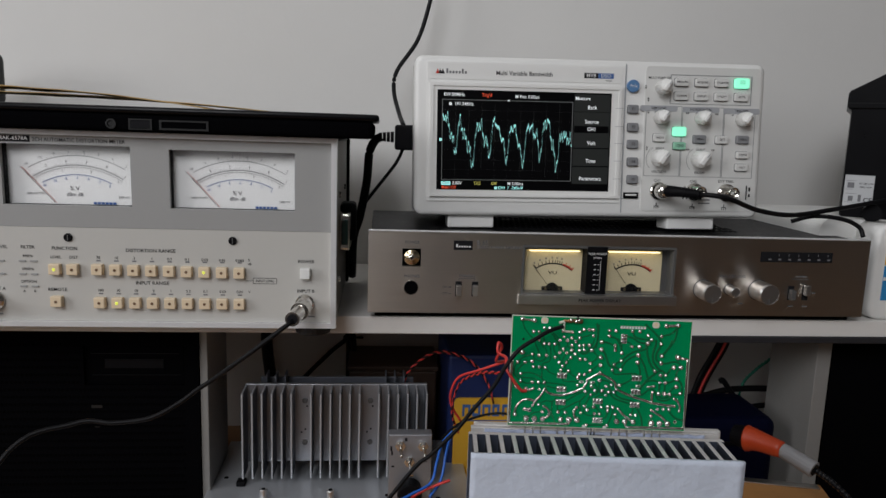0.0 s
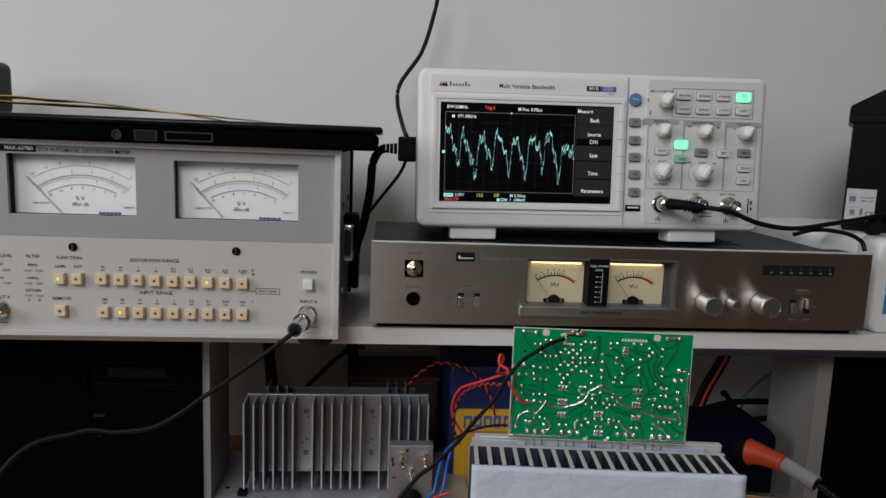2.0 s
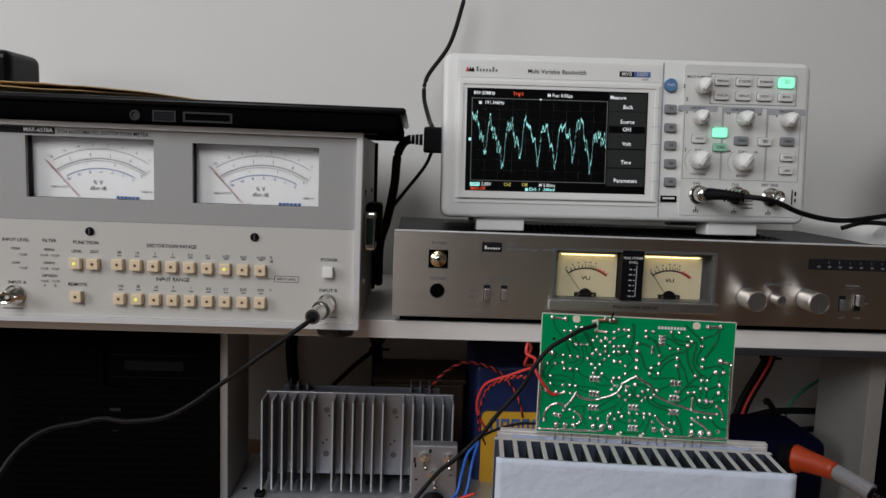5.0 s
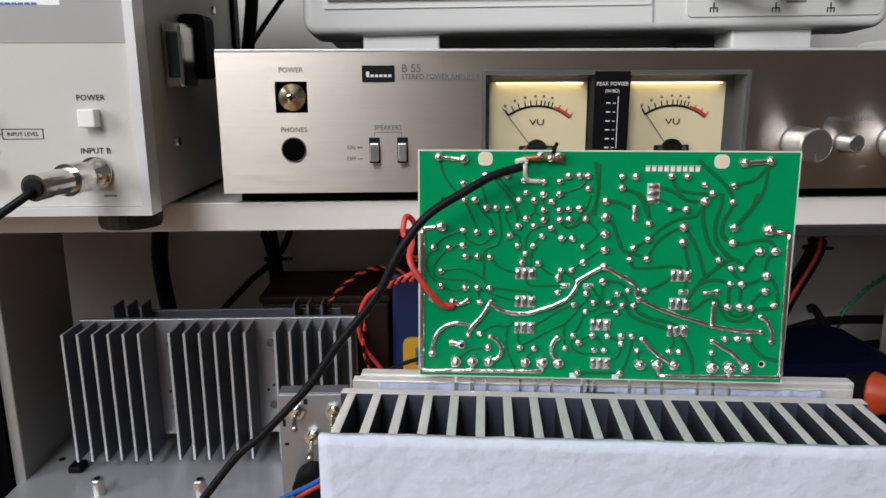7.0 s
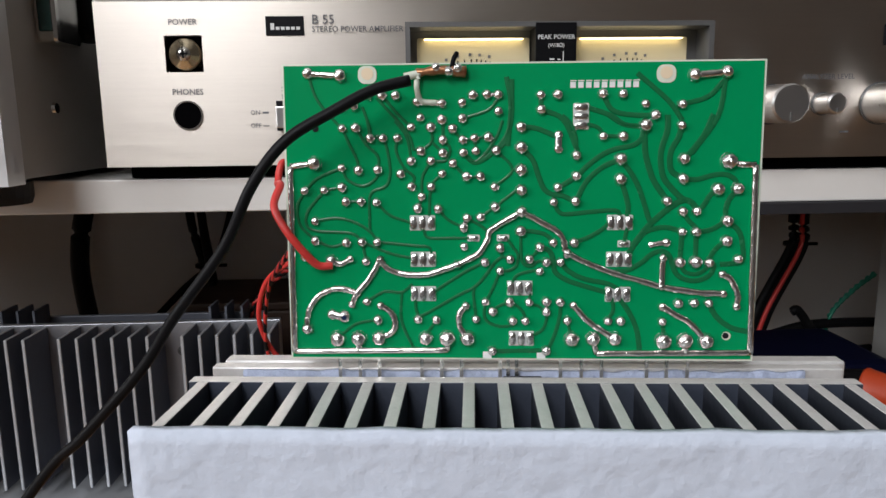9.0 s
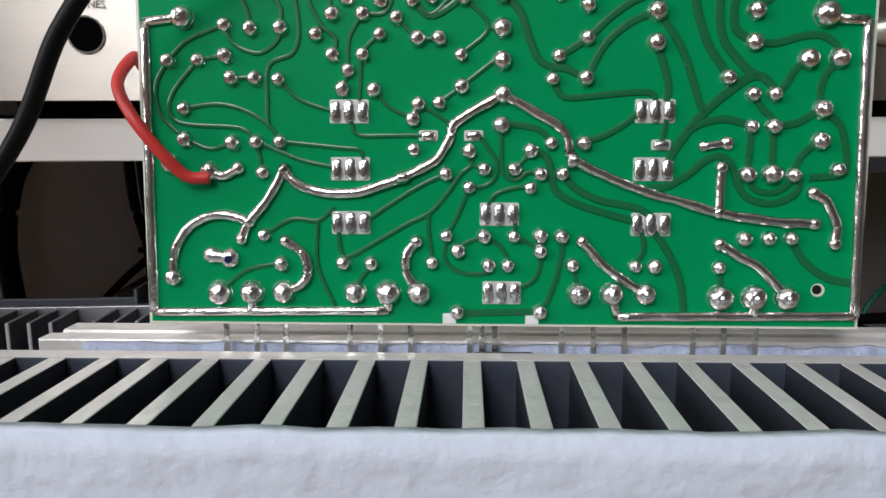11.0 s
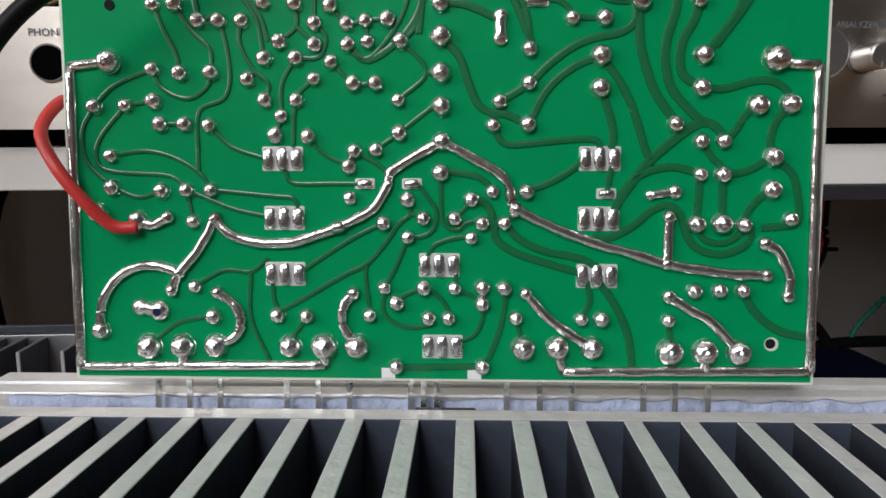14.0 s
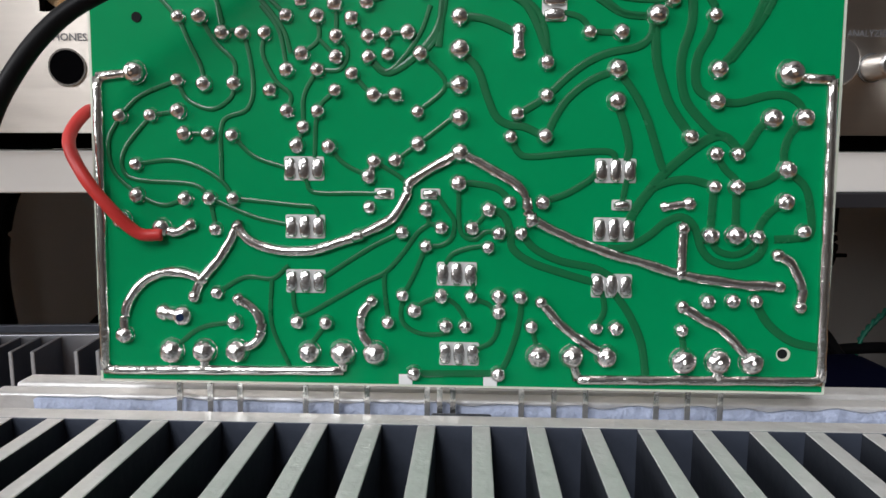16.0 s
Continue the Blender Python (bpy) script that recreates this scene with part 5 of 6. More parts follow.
for i, text in enumerate(TOP):
    x, z = 229.0 + (i % 4) * 17.6, (118.6, 106.8)[i // 4] + (i % 4) * 0.25
    lit = i == 3
    k = push(x, z, 0.0132 if lit else 0.0118, 0.0086 if lit else 0.0068, KEYLIT if lit else KEYW, "" if lit else text, "glowing green run key" if lit else "white menu key")
    if lit:
        lettering(k, "RUN\nSTOP", 0, 0.0008, 0.0021, INKG, -0.0031, name="key_print")
px, pz = sz(255.5, 112.8)
part("key_frame", plate_with_holes(px - 0.0365, pz - 0.0125, px + 0.0365, pz + 0.0125, -0.0011, -0.0008, [(px - 0.036, pz - 0.012, px + 0.036, pz + 0.012)]), KEYG, scope, "thin grey key frame")
for x, text in ((210.5, "VERTICAL"), (247.5, "HORIZONTAL"), (283.5, "TRIGGER")):
    px, pz = sz(x, 95.8)
    band = part("section_band", rounded(px - 0.0165, pz - 0.0024, px + 0.0165, pz + 0.0024, -0.0012, -0.0008, 0.0015), SCOPEG, scope, "grey section band")
    lettering(band, text, px, pz, 0.0031, INK, -0.0014)
for x, z, text in ((213, 93.0, "POSITION"), (249, 93.0, "POSITION"), (285, 93.3, "LEVEL"), (213, 61.5, "SCALE"), (249, 61.5, "SCALE"), (213, 41.5, "VOLTS/DIV"), (249, 41.5, "SEC/DIV"), (210, 121.5, "MULTI PURPOSE"), (212, 33.8, "CH1"), (244, 33.8, "CH2"), (273, 34.5, "EXT TRIG")):
    px, pz = sz(x, z)
    lettering(scope, text, px, pz, 0.0027 if z > 34.9 else 0.0033, INK, -0.0010)


def dial_knob(x, z, r, name="rotary_knob"):
    px, pz = sz(x, z)
    k = part(name, lathe([(r * 1.06, 0.0), (r * 1.02, -0.006), (r * 0.96, -0.0105), (r * 0.85, -0.0122), (0.0003, -0.0124)], 30), SCOPE, scope, "white rotary knob", True)
    k.location = (px, -0.0008, pz)
    bar = part("grip_bar", box(-r * 0.30, -0.0150, -r * 0.86, r * 0.30, -0.0118, r * 0.86, 0.0008), SCOPE, k, "raised white finger bar")
    bar.rotation_euler = (0, radians(35), 0)
    part("pointer_groove", box(-0.0003, -0.0153, r * 0.2, 0.0003, -0.0149, r * 0.8), SCOPEG, bar, "moulded pointer groove")
    ridges = bmesh.new()
    for i in range(18):
        a = 2 * math.pi * i / 18
        box(-0.0004, -0.0100, r - 0.0001, 0.0004, -0.002, r + 0.0005, bm=ridges)
        bmesh.ops.rotate(ridges, verts=ridges.verts[-8:], cent=(0, 0, 0), matrix=Matrix.Rotation(a, 3, "Y"))
    part("grip_ridges", ridges, SCOPE, k)
    return k


for x, z, r in ((214.0, 113.7, 0.0058), (213.1, 88.2, 0.0054), (249.3, 88.7, 0.0054), (285.5, 88.7, 0.0054), (213.8, 53.4, 0.0069), (249.4, 53.1, 0.0069)):
    dial_knob(x - 1.5, z, r)
push(228.8, 76.5, 0.0118, 0.0080, KEYLIT, "", "glowing green channel key")
push(229.5, 64.2, 0.0108, 0.0062, mat("dim_green_key", (0.30, 0.62, 0.44), 0.4, 0, 0.03, 60), "CH2", "dim green channel key")
push(211.7, 70.6, 0.0108, 0.0064, KEYW, "MATH")
push(247.1, 70.4, 0.0112, 0.0068, KEYG, "MENU", "grey menu key")
push(266.5, 70.5, 0.0104, 0.0066, KEYW, "SET", "white set key")
push(285.3, 71.2, 0.0112, 0.0066, KEYG, "MENU", "grey menu key")
push(285.8, 58.0, 0.0108, 0.0060, KEYW, "FORCE")
push(285.4, 47.1, 0.0108, 0.0060, KEYW, "HELP")
for x0, x1 in ((199.5, 231.0), (231.5, 268), (268.5, 296)):
    a0, c0 = sz(x0, 37.5)
    a1, c1 = sz(x1, 98.2)
    part("section_line", plate_with_holes(a0, c0, a1, c1, -0.0010, -0.0008, [(a0 + 0.0004, c0 + 0.0004, a1 - 0.0004, c1 - 0.0004)]), KEYG, scope, "thin section outline")
for x in (213.2, 245.0, 273.7):
    px, pz = sz(x, 24.8)
    bnc(scope, px, pz, -0.0008, 1.06)
part("ground_marks", bars([q for x in (212, 244, 272.5) for px, pz in (sz(x, 11.5),) for q in ((px - 0.0022, pz, px + 0.0022, pz + 0.0005), (px - 0.0003, pz, px + 0.0003, pz + 0.003), (px - 0.0020, pz - 0.002, px - 0.0015, pz), (px - 0.0002, pz - 0.002, px + 0.0003, pz), (px + 0.0015, pz - 0.002, px + 0.002, pz))], -0.0011, -0.0008), INK, scope, "ground symbols")
part("probe_tabs", bars([(0.2935, 0.0165, 0.2942, 0.0290), (0.2960, 0.0190, 0.2972, 0.0215), (0.2960, 0.0240, 0.2972, 0.0275)], -0.0016, -0.0008), INK, scope, "probe compensation tabs")
part("caution_print", bars([(0.2505, 0.0125 + i * 0.003, 0.2610, 0.0135 + i * 0.003) for i in range(4)], -0.0010, -0.0008), INKG, scope, "small caution print")
for x0, x1 in ((0.0300, 0.0702), (0.2255, 0.2690)):
    part("front_foot", box(x0, 0.006, -0.0105, x1, 0.030, 0.002, 0.0012), SCOPE, scope, "white plastic foot")
for x0, x1 in ((0.0300, 0.0702), (0.2255, 0.2690)):
    part("rear_foot", box(x0, 0.090, -0.0045, x1, 0.108, 0.004, 0.0012), SCOPE, scope, "white plastic foot")


# ---- shelf unit ----
STRIP = mat("black_edging", (0.02, 0.02, 0.024), 0.5, 0, 0.2, 60)
slab("shelf", -0.75, 0.664, 0.9825, 0.85, 0.8985, 0.9972, SHELF, "white laminate shelf board carrying the instruments", "shelf", 0.0006)
slab("shelf_edging", 0.10, 0.6625, 0.9768, 0.85, 0.6680, 0.9823, STRIP, "black edging strip under the shelf front", "trim", 0.0004)
slab("side_panel_left", -0.1985, 0.69, 0.8002, -0.192, 0.766, 0.9823, PANELM, "laminate side panel of the shelf unit, darkened for shade", "panel", 0.0006)
slab("side_panel_right", 0.362, 0.69, 0.8002, 0.376, 0.766, 0.9823, PANELM, "laminate side panel of the shelf unit, darkened for shade", "panel", 0.0006)

# ---- things under the shelf ----
WOODO = mat("orange_wood", (0.46, 0.23, 0.08), 0.5, 0, 0.25, 18, 0.2, 160, stretch=(1, 6, 6))
CHASSIS = mat("chassis_aluminium", (0.50, 0.52, 0.55), 0.4, 0.55, 0.06, 40, 0.08, 300)
BLUEP = mat("blue_card", (0.005, 0.018, 0.095), 0.5, 0, 0.1, 40, 0.1, 300)
NAVY = mat("navy_plastic", (0.0015, 0.0022, 0.012), 0.55, 0, 0.1, 40, 0.1, 300, spec=0.06)
YELLOW = mat("yellow_print", (0.72, 0.40, 0.03), 0.5, 0, 0.05, 40)
ORANGE = mat("orange_plastic", (0.46, 0.05, 0.012), 0.4, 0, 0.06, 60)
GREYP = mat("grey_plastic", (0.27, 0.27, 0.28), 0.45, 0, 0.05, 60)
REDW = mat("red_insulation", (0.60, 0.04, 0.035), 0.42, 0, 0.1, 120)
BLUEW = mat("blue_insulation", (0.02, 0.13, 0.55), 0.42, 0, 0.1, 120)
GREENW = mat("green_insulation", (0.02, 0.20, 0.13), 0.42, 0, 0.1, 120)
KRAFT = mat("kraft_paper", (0.46, 0.31, 0.13), 0.75, 0, 0.12, 60, 0.3, 200)

PORTG = mat("dark_grey_metal", (0.007, 0.007, 0.0075), 0.5, 0.2, 0.1, 60)
pack = thing("computer_tower", pose(-0.199, 0.688, 0.80), "black equipment cabinet with a perforated metal front", "computer")
part("case", box(-0.20, 0.004, 0.0, 0.0, 0.076, 0.181, 0.002), MATT, pack)
part("front_grille", plate_with_holes(-0.20, 0.0, 0.0, 0.181, 0.0, 0.004, [(-0.095, 0.128, -0.012, 0.163)]), MATT, pack, "black perforated front")
b = bmesh.new()
for i in range(44):
    for j in range(24):
        x, z = -0.014 - i * 0.0036 - (j % 2) * 0.0018, 0.012 + j * 0.0066
        if not (-0.097 < x < -0.010 and 0.126 < z < 0.165):
            box(x - 0.001, -0.0003, z - 0.001, x + 0.001, 0.0, z + 0.001, bm=b)
part("perforation", b, mat("punched_hole", (0.0015, 0.0015, 0.0015), 0.9, 0, 0, spec=0.0), pack, "small punched holes")
bay = part("drive_bay", box(-0.094, 0.0035, 0.129, -0.013, 0.0045, 0.162, 0.0005), MATT, pack, "glossy black drive bay")
part("bay_line", bars([(-0.090, 0.136, -0.017, 0.1366), (-0.090, 0.155, -0.017, 0.1556), (-0.0785, 0.1425, -0.030, 0.1505)], 0.0028, 0.0034), BLACK, bay, "thin bay edges")
part("front_mark", bars([(-0.090, 0.108, -0.081, 0.1105), (-0.088, 0.0905, -0.084, 0.0912)], -0.0006, -0.0003), PORTG, pack, "small pale front mark")
rpack = thing("equipment_case", pose(0.377, 0.692, 0.80), "plain black equipment case under the shelf", "case")
part("case", box(0.0, 0.003, 0.0, 0.22, 0.074, 0.182, 0.002), MATT, rpack)
part("front_plate", box(0.002, 0.0, 0.002, 0.218, 0.003, 0.180, 0.0008), MATT, rpack, "matt black front plate")

chassis = thing("amplifier_chassis", pose(-0.195, 0.662, 0.80), "bare aluminium chassis plate on an orange wooden base", "chassis")
part("wooden_base", box(0.002, 0.004, 0.0, 0.232, 0.125, 0.0262, 0.001), WOODO, chassis, "orange-brown wooden base")
part("plate", box(0.0, 0.0, 0.0264, 0.235, 0.13, 0.0290, 0.0005), CHASSIS, chassis, "pale aluminium plate")
for x, y in ((0.052, 0.012), (0.110, 0.009)):
    s = part("standoff", lathe([(0.0034, 0.0291), (0.0034, 0.0382), (0.0029, 0.0388)], 16, "Z", at=(x, y, 0)), SATIN, chassis, "hexagonal metal standoff")
    part("screw_hole", lathe([(0.0018, 0.0388), (0.0018, 0.0391)], 12, "Z", at=(x, y, 0)), INK, s, "threaded hole")
for x, y in ((0.012, 0.052), (0.205, 0.010), (0.160, 0.016)):
    part("plate_hole", lathe([(0.0022, 0.0290), (0.0022, 0.0293)], 12, "Z", at=(x, y, 0)), INK, chassis, "drilled hole")
part("rubber_foot", box(0.024, 0.034, 0.0291, 0.032, 0.044, 0.0335, 0.001), BLACK, chassis, "small black block")

side_sink = thing("finned_heatsink", pose(-0.166, 0.698, 0.8355), "grey finned aluminium heatsink standing on a chassis plate", "heatsink")
# Darker grey that puts the shade between fins into their side faces.
SINKSIDE = mat("shaded_fin_grey", (0.13, 0.14, 0.17), 0.45, 0.4, 0.12, 70, 0.12, 300)
SINK = mat("satin_fin_metal", (0.36, 0.37, 0.40), 0.42, 0.75, 0.08, 60, 0.1, 300)
part("back_plate", box(-0.0005, 0.0235, 0.0055, 0.167, 0.0275, 0.0815, 0.0005), SINK, side_sink, "flat back plate")
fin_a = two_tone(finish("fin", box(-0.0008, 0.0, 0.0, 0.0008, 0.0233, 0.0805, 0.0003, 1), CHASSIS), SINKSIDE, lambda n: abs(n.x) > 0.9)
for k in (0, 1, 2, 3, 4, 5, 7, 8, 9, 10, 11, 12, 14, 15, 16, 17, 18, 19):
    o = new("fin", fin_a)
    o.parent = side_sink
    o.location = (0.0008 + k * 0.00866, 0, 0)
for k in (6, 13):
    x = 0.0008 + k * 0.00866
    for z in (0.0655, 0.0245):
        part("sink_screw", lathe([(0.0026, 0.0234), (0.0024, 0.0222), (0.0015, 0.0220), (0.0012, 0.0226)], 14, at=(x + 0.001, 0, z)), RECESS, side_sink, "dark pan-head screw")
    for dx, z in ((-0.002, 0.0345), (0.0015, 0.0375), (0.003, 0.0600)):
        part("spare_hole", lathe([(0.0009, 0.0234), (0.0009, 0.0232)], 10, at=(x + dx, 0, z)), INK, side_sink, "dark drilled hole")
for k in (2, 3, 4, 15, 16, 17):
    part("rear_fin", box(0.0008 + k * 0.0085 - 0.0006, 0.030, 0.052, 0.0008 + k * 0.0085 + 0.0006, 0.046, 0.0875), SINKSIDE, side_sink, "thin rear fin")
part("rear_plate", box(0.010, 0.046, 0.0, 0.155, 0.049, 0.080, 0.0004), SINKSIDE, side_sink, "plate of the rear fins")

panel = thing("switch_plate", pose(-0.035, 0.6555, 0.80), "small bare metal bracket with toggle switches and a black knob", "switch panel")
part("plate", box(0.0, 0.0, 0.0, 0.0365, 0.0018, 0.096, 0.0005), SINK, panel, "scratched aluminium plate")
part("folded_lip", box(0.0, 0.0019, 0.0942, 0.0365, 0.012, 0.096, 0.0003), SINK, panel, "folded top lip")
for x, z, h in ((0.0095, 0.0868, 0.009), (0.0290, 0.0862, 0.008), (0.0175, 0.0722, 0.013)):
    n = part("hex_nut", lathe([(0.0046, 0.0), (0.0046, -0.0018)], 6, at=(x, 0, z)), CHROME, panel, "nickel hexagon nut")
    part("bushing", lathe([(0.0030, -0.0018), (0.0030, -0.0050)], 14, at=(x, 0, z)), CHROME, n, "threaded bushing")
    part("toggle", tube([(x, -0.005, z), (x + 0.0008, -0.005 - h * 0.6, z - 0.002), (x + 0.0012, -0.005 - h, z - 0.004)], (0.0011, 0.0017), 10, 3), CHROME, n, "bright toggle lever", True)
part("pot_knob", lathe([(0.0105, -0.001), (0.0105, -0.013), (0.0095, -0.0145), (0.0003, -0.0148)], 26, at=(0.0180, 0, 0.0475)), BLACK, panel, "round black knob")
part("plate_scratches", bars([(0.002, 0.078, 0.0035, 0.082), (0.0012, 0.082, 0.0028, 0.0862), (0.0025, 0.067, 0.0048, 0.0685), (0.0135, 0.0905, 0.0155, 0.0935), (0.0305, 0.0715, 0.033, 0.0722)], -0.0002, 0.0), INK, panel, "dark pencilled marks")
for x, z in ((0.0055, 0.018), (0.0300, 0.018)):
    part("corner_screw", lathe([(0.0028, 0.0), (0.0024, -0.0016)], 12, at=(x, 0, z)), CHROME, panel, "small screw")

kit = thing("blue_box", pose(0.0225, 0.737, 0.80), "dark blue cardboard box with a yellow printed label", "box")
part("body", box(0.0, 0.003, 0.0, 0.112, 0.125, 0.139, 0.003), BLUEP, kit, "dark blue box body")
lab = part("label_panel", rounded(0.0065, -0.02, 0.108, 0.0965, 0.0, 0.003, 0.005), YELLOW, kit, "yellow printed label")
for i, w in enumerate((0.008, 0.008, 0.008, 0.007, 0.007)):
    x = 0.0145 + i * 0.0098
    part("maker_mark", plate_with_holes(x, 0.0785, x + w, 0.0905, -0.0004, 0.0, [(x + 0.0022, 0.0785 + 0.003 * (i % 2), x + w - 0.0022, 0.0875)]), INKB, lab, "blue maker mark")
part("label_line", bars([(0.020, 0.0735, 0.062, 0.0745)], -0.0003, 0.0), INKB, lab, "thin blue line")
crate = thing("wooden_box", pose(-0.075, 0.805, 0.80), "dark brown wooden box behind the heatsink", "box")
part("body", box(0.0, 0.0, 0.0, 0.092, 0.07, 0.100, 0.002), WOODD, crate)
part("lid", box(-0.002, -0.002, 0.1002, 0.094, 0.072, 0.106, 0.0015), WOODD, crate, "dark wooden lid")
tool = thing("navy_case", pose(0.224, 0.700, 0.80), "dark navy plastic tool case", "case")
part("shell", box(0.0, 0.0, 0.0, 0.114, 0.076, 0.0895, 0.009, 3), NAVY, tool)
part("lid_edge", box(0.008, -0.0015, 0.064, 0.106, 0.0, 0.068, 0.0005), BLACK, tool, "dark lid seam")
blk = thing("wooden_block", pose(0.226, 0.590, 0.80, 0, 0, -14), "orange wooden block on the bench", "wood block")
part("block", box(0.0, 0.0, 0.0, 0.098, 0.062, 0.062, 0.002), WOODO, blk)
part("metal_strip", box(0.004, 0.050, 0.0622, 0.094, 0.058, 0.0634, 0.0004), SATIN, blk, "thin metal strip on the block")

iron = thing("soldering_handle", Matrix.Identity(4), "orange and grey soldering tool handle with a coiled lead", "soldering iron")
OA, OB, OC = Vector((0.269, 0.632, 0.9020)), Vector((0.286, 0.608, 0.9025)), Vector((0.300, 0.585, 0.8965))
part("grip", tube([OA, OA * 0.72 + OB * 0.28 + Vector((0, 0, 0.0008)), OB], (0.0112, 0.0068), 22, 6), ORANGE, iron, "orange tapered grip", True)
part("grip_cap", tube([OA + (OA - OB).normalized() * 0.012, OA], (0.0080, 0.0108), 22, 0), BLACK, iron, "dark end cap")
sleeve = part("sleeve", tube([OB, OC], (0.0062, 0.0068), 20, 0), GREYP, iron, "grey plastic sleeve")
part("sleeve_hole", lathe([(0.0012, -0.0086), (0.0012, -0.0080)], 10, at=OB * 0.75 + OC * 0.25), INK, sleeve, "small dark hole")
d = (OC - OB).normalized()
part("sleeve_mouth", tube([OC, OC + d * 0.0008], 0.0048, 16, 0), BLACK, iron, "dark sleeve mouth")
for i in range(14):
    q = OC + d * (0.002 + 0.0026 * i) + Vector((0.0001 * i * i * 0.6, 0, -0.00011 * i * i))
    part("spring_coil", tube([q, q + d * 0.0016], 0.0024, 12, 0), BLACKG, iron, "black spring guard coil")
part("lead", tube([OC, OC + d * 0.02 + Vector((0.004, 0, -0.006)), OC + d * 0.05 + Vector((0.02, -0.01, -0.04)), Vector((0.355, 0.46, 0.803))], 0.0022, 10, 8), CABLE, iron, "black lead", True)

# ---- leads ----
def lead(name, label, points, r, m=CABLE, steps=8, flat=1.0):
    t = thing(name, Matrix.Identity(4), label, "cable")
    part("sheath", tube(points, r, 12, steps), m, t, smooth=True)
    return t


coax_lead = lead("screened_lead", "thick black screened lead soldered to the circuit board", [(0.0725, 0.5215, 1.0299), (0.0638, 0.5200, 1.0276), (0.0547, 0.5180, 1.0229), (0.0436, 0.5160, 1.0162), (0.0355, 0.5150, 1.0060), (0.0279, 0.5160, 0.9914), (0.0151, 0.5170, 0.9750), (0.0056, 0.5180, 0.9614), (-0.0100, 0.5190, 0.9445), (-0.0261, 0.5200, 0.9279)] + [(-0.075, 0.515, 0.86), (-0.10, 0.50, 0.806)], 0.00135)
part("sheath_end", tube([board.matrix_world @ bp(u, v, y) for u, v, y in ((30.6, 3.6, -0.0024), (33.6, 2.9, -0.0018))], 0.00095, 12, 0), PCBE, coax_lead, "pale stripped end of the lead")
part("lead_sheath", tube([(-0.106, 0.581, 1.0160), (-0.135, 0.572, 0.9945), (-0.160, 0.578, 0.9745), (-0.173, 0.580, 0.9650), (-0.186, 0.580, 0.9550), (-0.206, 0.580, 0.9440), (-0.231, 0.580, 0.9405), (-0.258, 0.580, 0.9400), (-0.300, 0.560, 0.920), (-0.335, 0.500, 0.806)], 0.0017, 10, 8), CABLE, None, "black coaxial sheath", True).parent = plug
bpy.data.objects["lead_sheath"].matrix_parent_inverse = plug.matrix_world.inverted()
lead("wall_lead", "thin black lead hanging in front of the wall", [(0.0067, 0.8600, 1.3093), (0.0027, 0.8600, 1.2865), (-0.0095, 0.8550, 1.2454), (-0.0307, 0.8500, 1.2125), (-0.0339, 0.8450, 1.1919), (-0.0290, 0.8100, 1.1681), (-0.0253, 0.7750, 1.1558)], 0.0022)
mains = thing("mains_plug", pose(-0.024, 0.757, 1.1445), "black angled mains plug in the side of the oscilloscope", "plug")
part("plug_body", box(-0.0095, -0.010, -0.0115, 0.012, 0.012, 0.0115, 0.002), BLACK, mains)
for i in range(4):
    part("strain_relief", lathe([(0.0052 - 0.0004 * i, -0.0105 - 0.0036 * i), (0.0050 - 0.0004 * i, -0.0135 - 0.0036 * i)], 14, "X"), BLACK, mains, "ribbed strain relief")
part("flex", tube([(-0.022, 0, 0), (-0.028, 0, -0.004), (-0.033, 0, -0.016), (-0.035, 0.002, -0.042), (-0.041, 0.005, -0.075), (-0.047, 0.012, -0.098), (-0.049, 0.04, -0.140)], 0.0040, 12, 8), CABLE, mains, "thick black flex", True)
lead("thin_lead", "thin dark lead running down behind the amplifier", [(-0.0253, 0.7600, 1.1348), (-0.0322, 0.7650, 1.1196), (-0.0505, 0.7650, 1.0951), (-0.0625, 0.7650, 1.0786), (-0.0716, 0.7700, 1.0615)], 0.0016)

tip = thing("scope_probe", Matrix.Identity(4), "black probe plug and lead on the first oscilloscope input", "cable")
BX, BZ = sz(213.2, 24.8)
p0 = scope.matrix_world @ Vector((BX, -0.008, BZ))
p1 = p0 + Vector((0.009, -0.013, 0.0008))
p2 = p0 + Vector((0.026, -0.020, -0.0008))
part("plug_body", lathe([(0.0066, 0.006), (0.0066, -0.004), (0.0058, -0.006), (0.0050, -0.008)], 20, at=p0), CHROME, tip, "nickel bayonet plug", True)
part("plug_boot", tube([p0, p1, p2], (0.0056, 0.0034), 16, 5), BLACK, tip, "black moulded plug boot", True)
for i in range(6):
    q = p1 + (p2 - p1) * (0.25 + 0.15 * i)
    part("boot_rib", tube([q, q + (p2 - p1).normalized() * 0.0012], 0.0054 - 0.0003 * i, 14, 0), BLACK, tip, "moulded rib")
part("sheath", tube([p2] + [(0.2235, 0.6550, 1.1065), (0.2408, 0.6500, 1.1041), (0.2718, 0.6600, 1.0943), (0.3086, 0.6700, 1.0896), (0.3509, 0.6800, 1.0939), (0.3944, 0.6900, 1.0999), (0.4341, 0.7000, 1.1051)], 0.0021, 12, 8), CABLE, tip, "black probe lead", True)
lead("black_lead", "thin black lead crossing the amplifier lid", [(0.3215, 0.6900, 1.0819), (0.3358, 0.6800, 1.0880), (0.3590, 0.6750, 1.0866), (0.3736, 0.6720, 1.0803), (0.3761, 0.6680, 1.0719)], 0.0019)
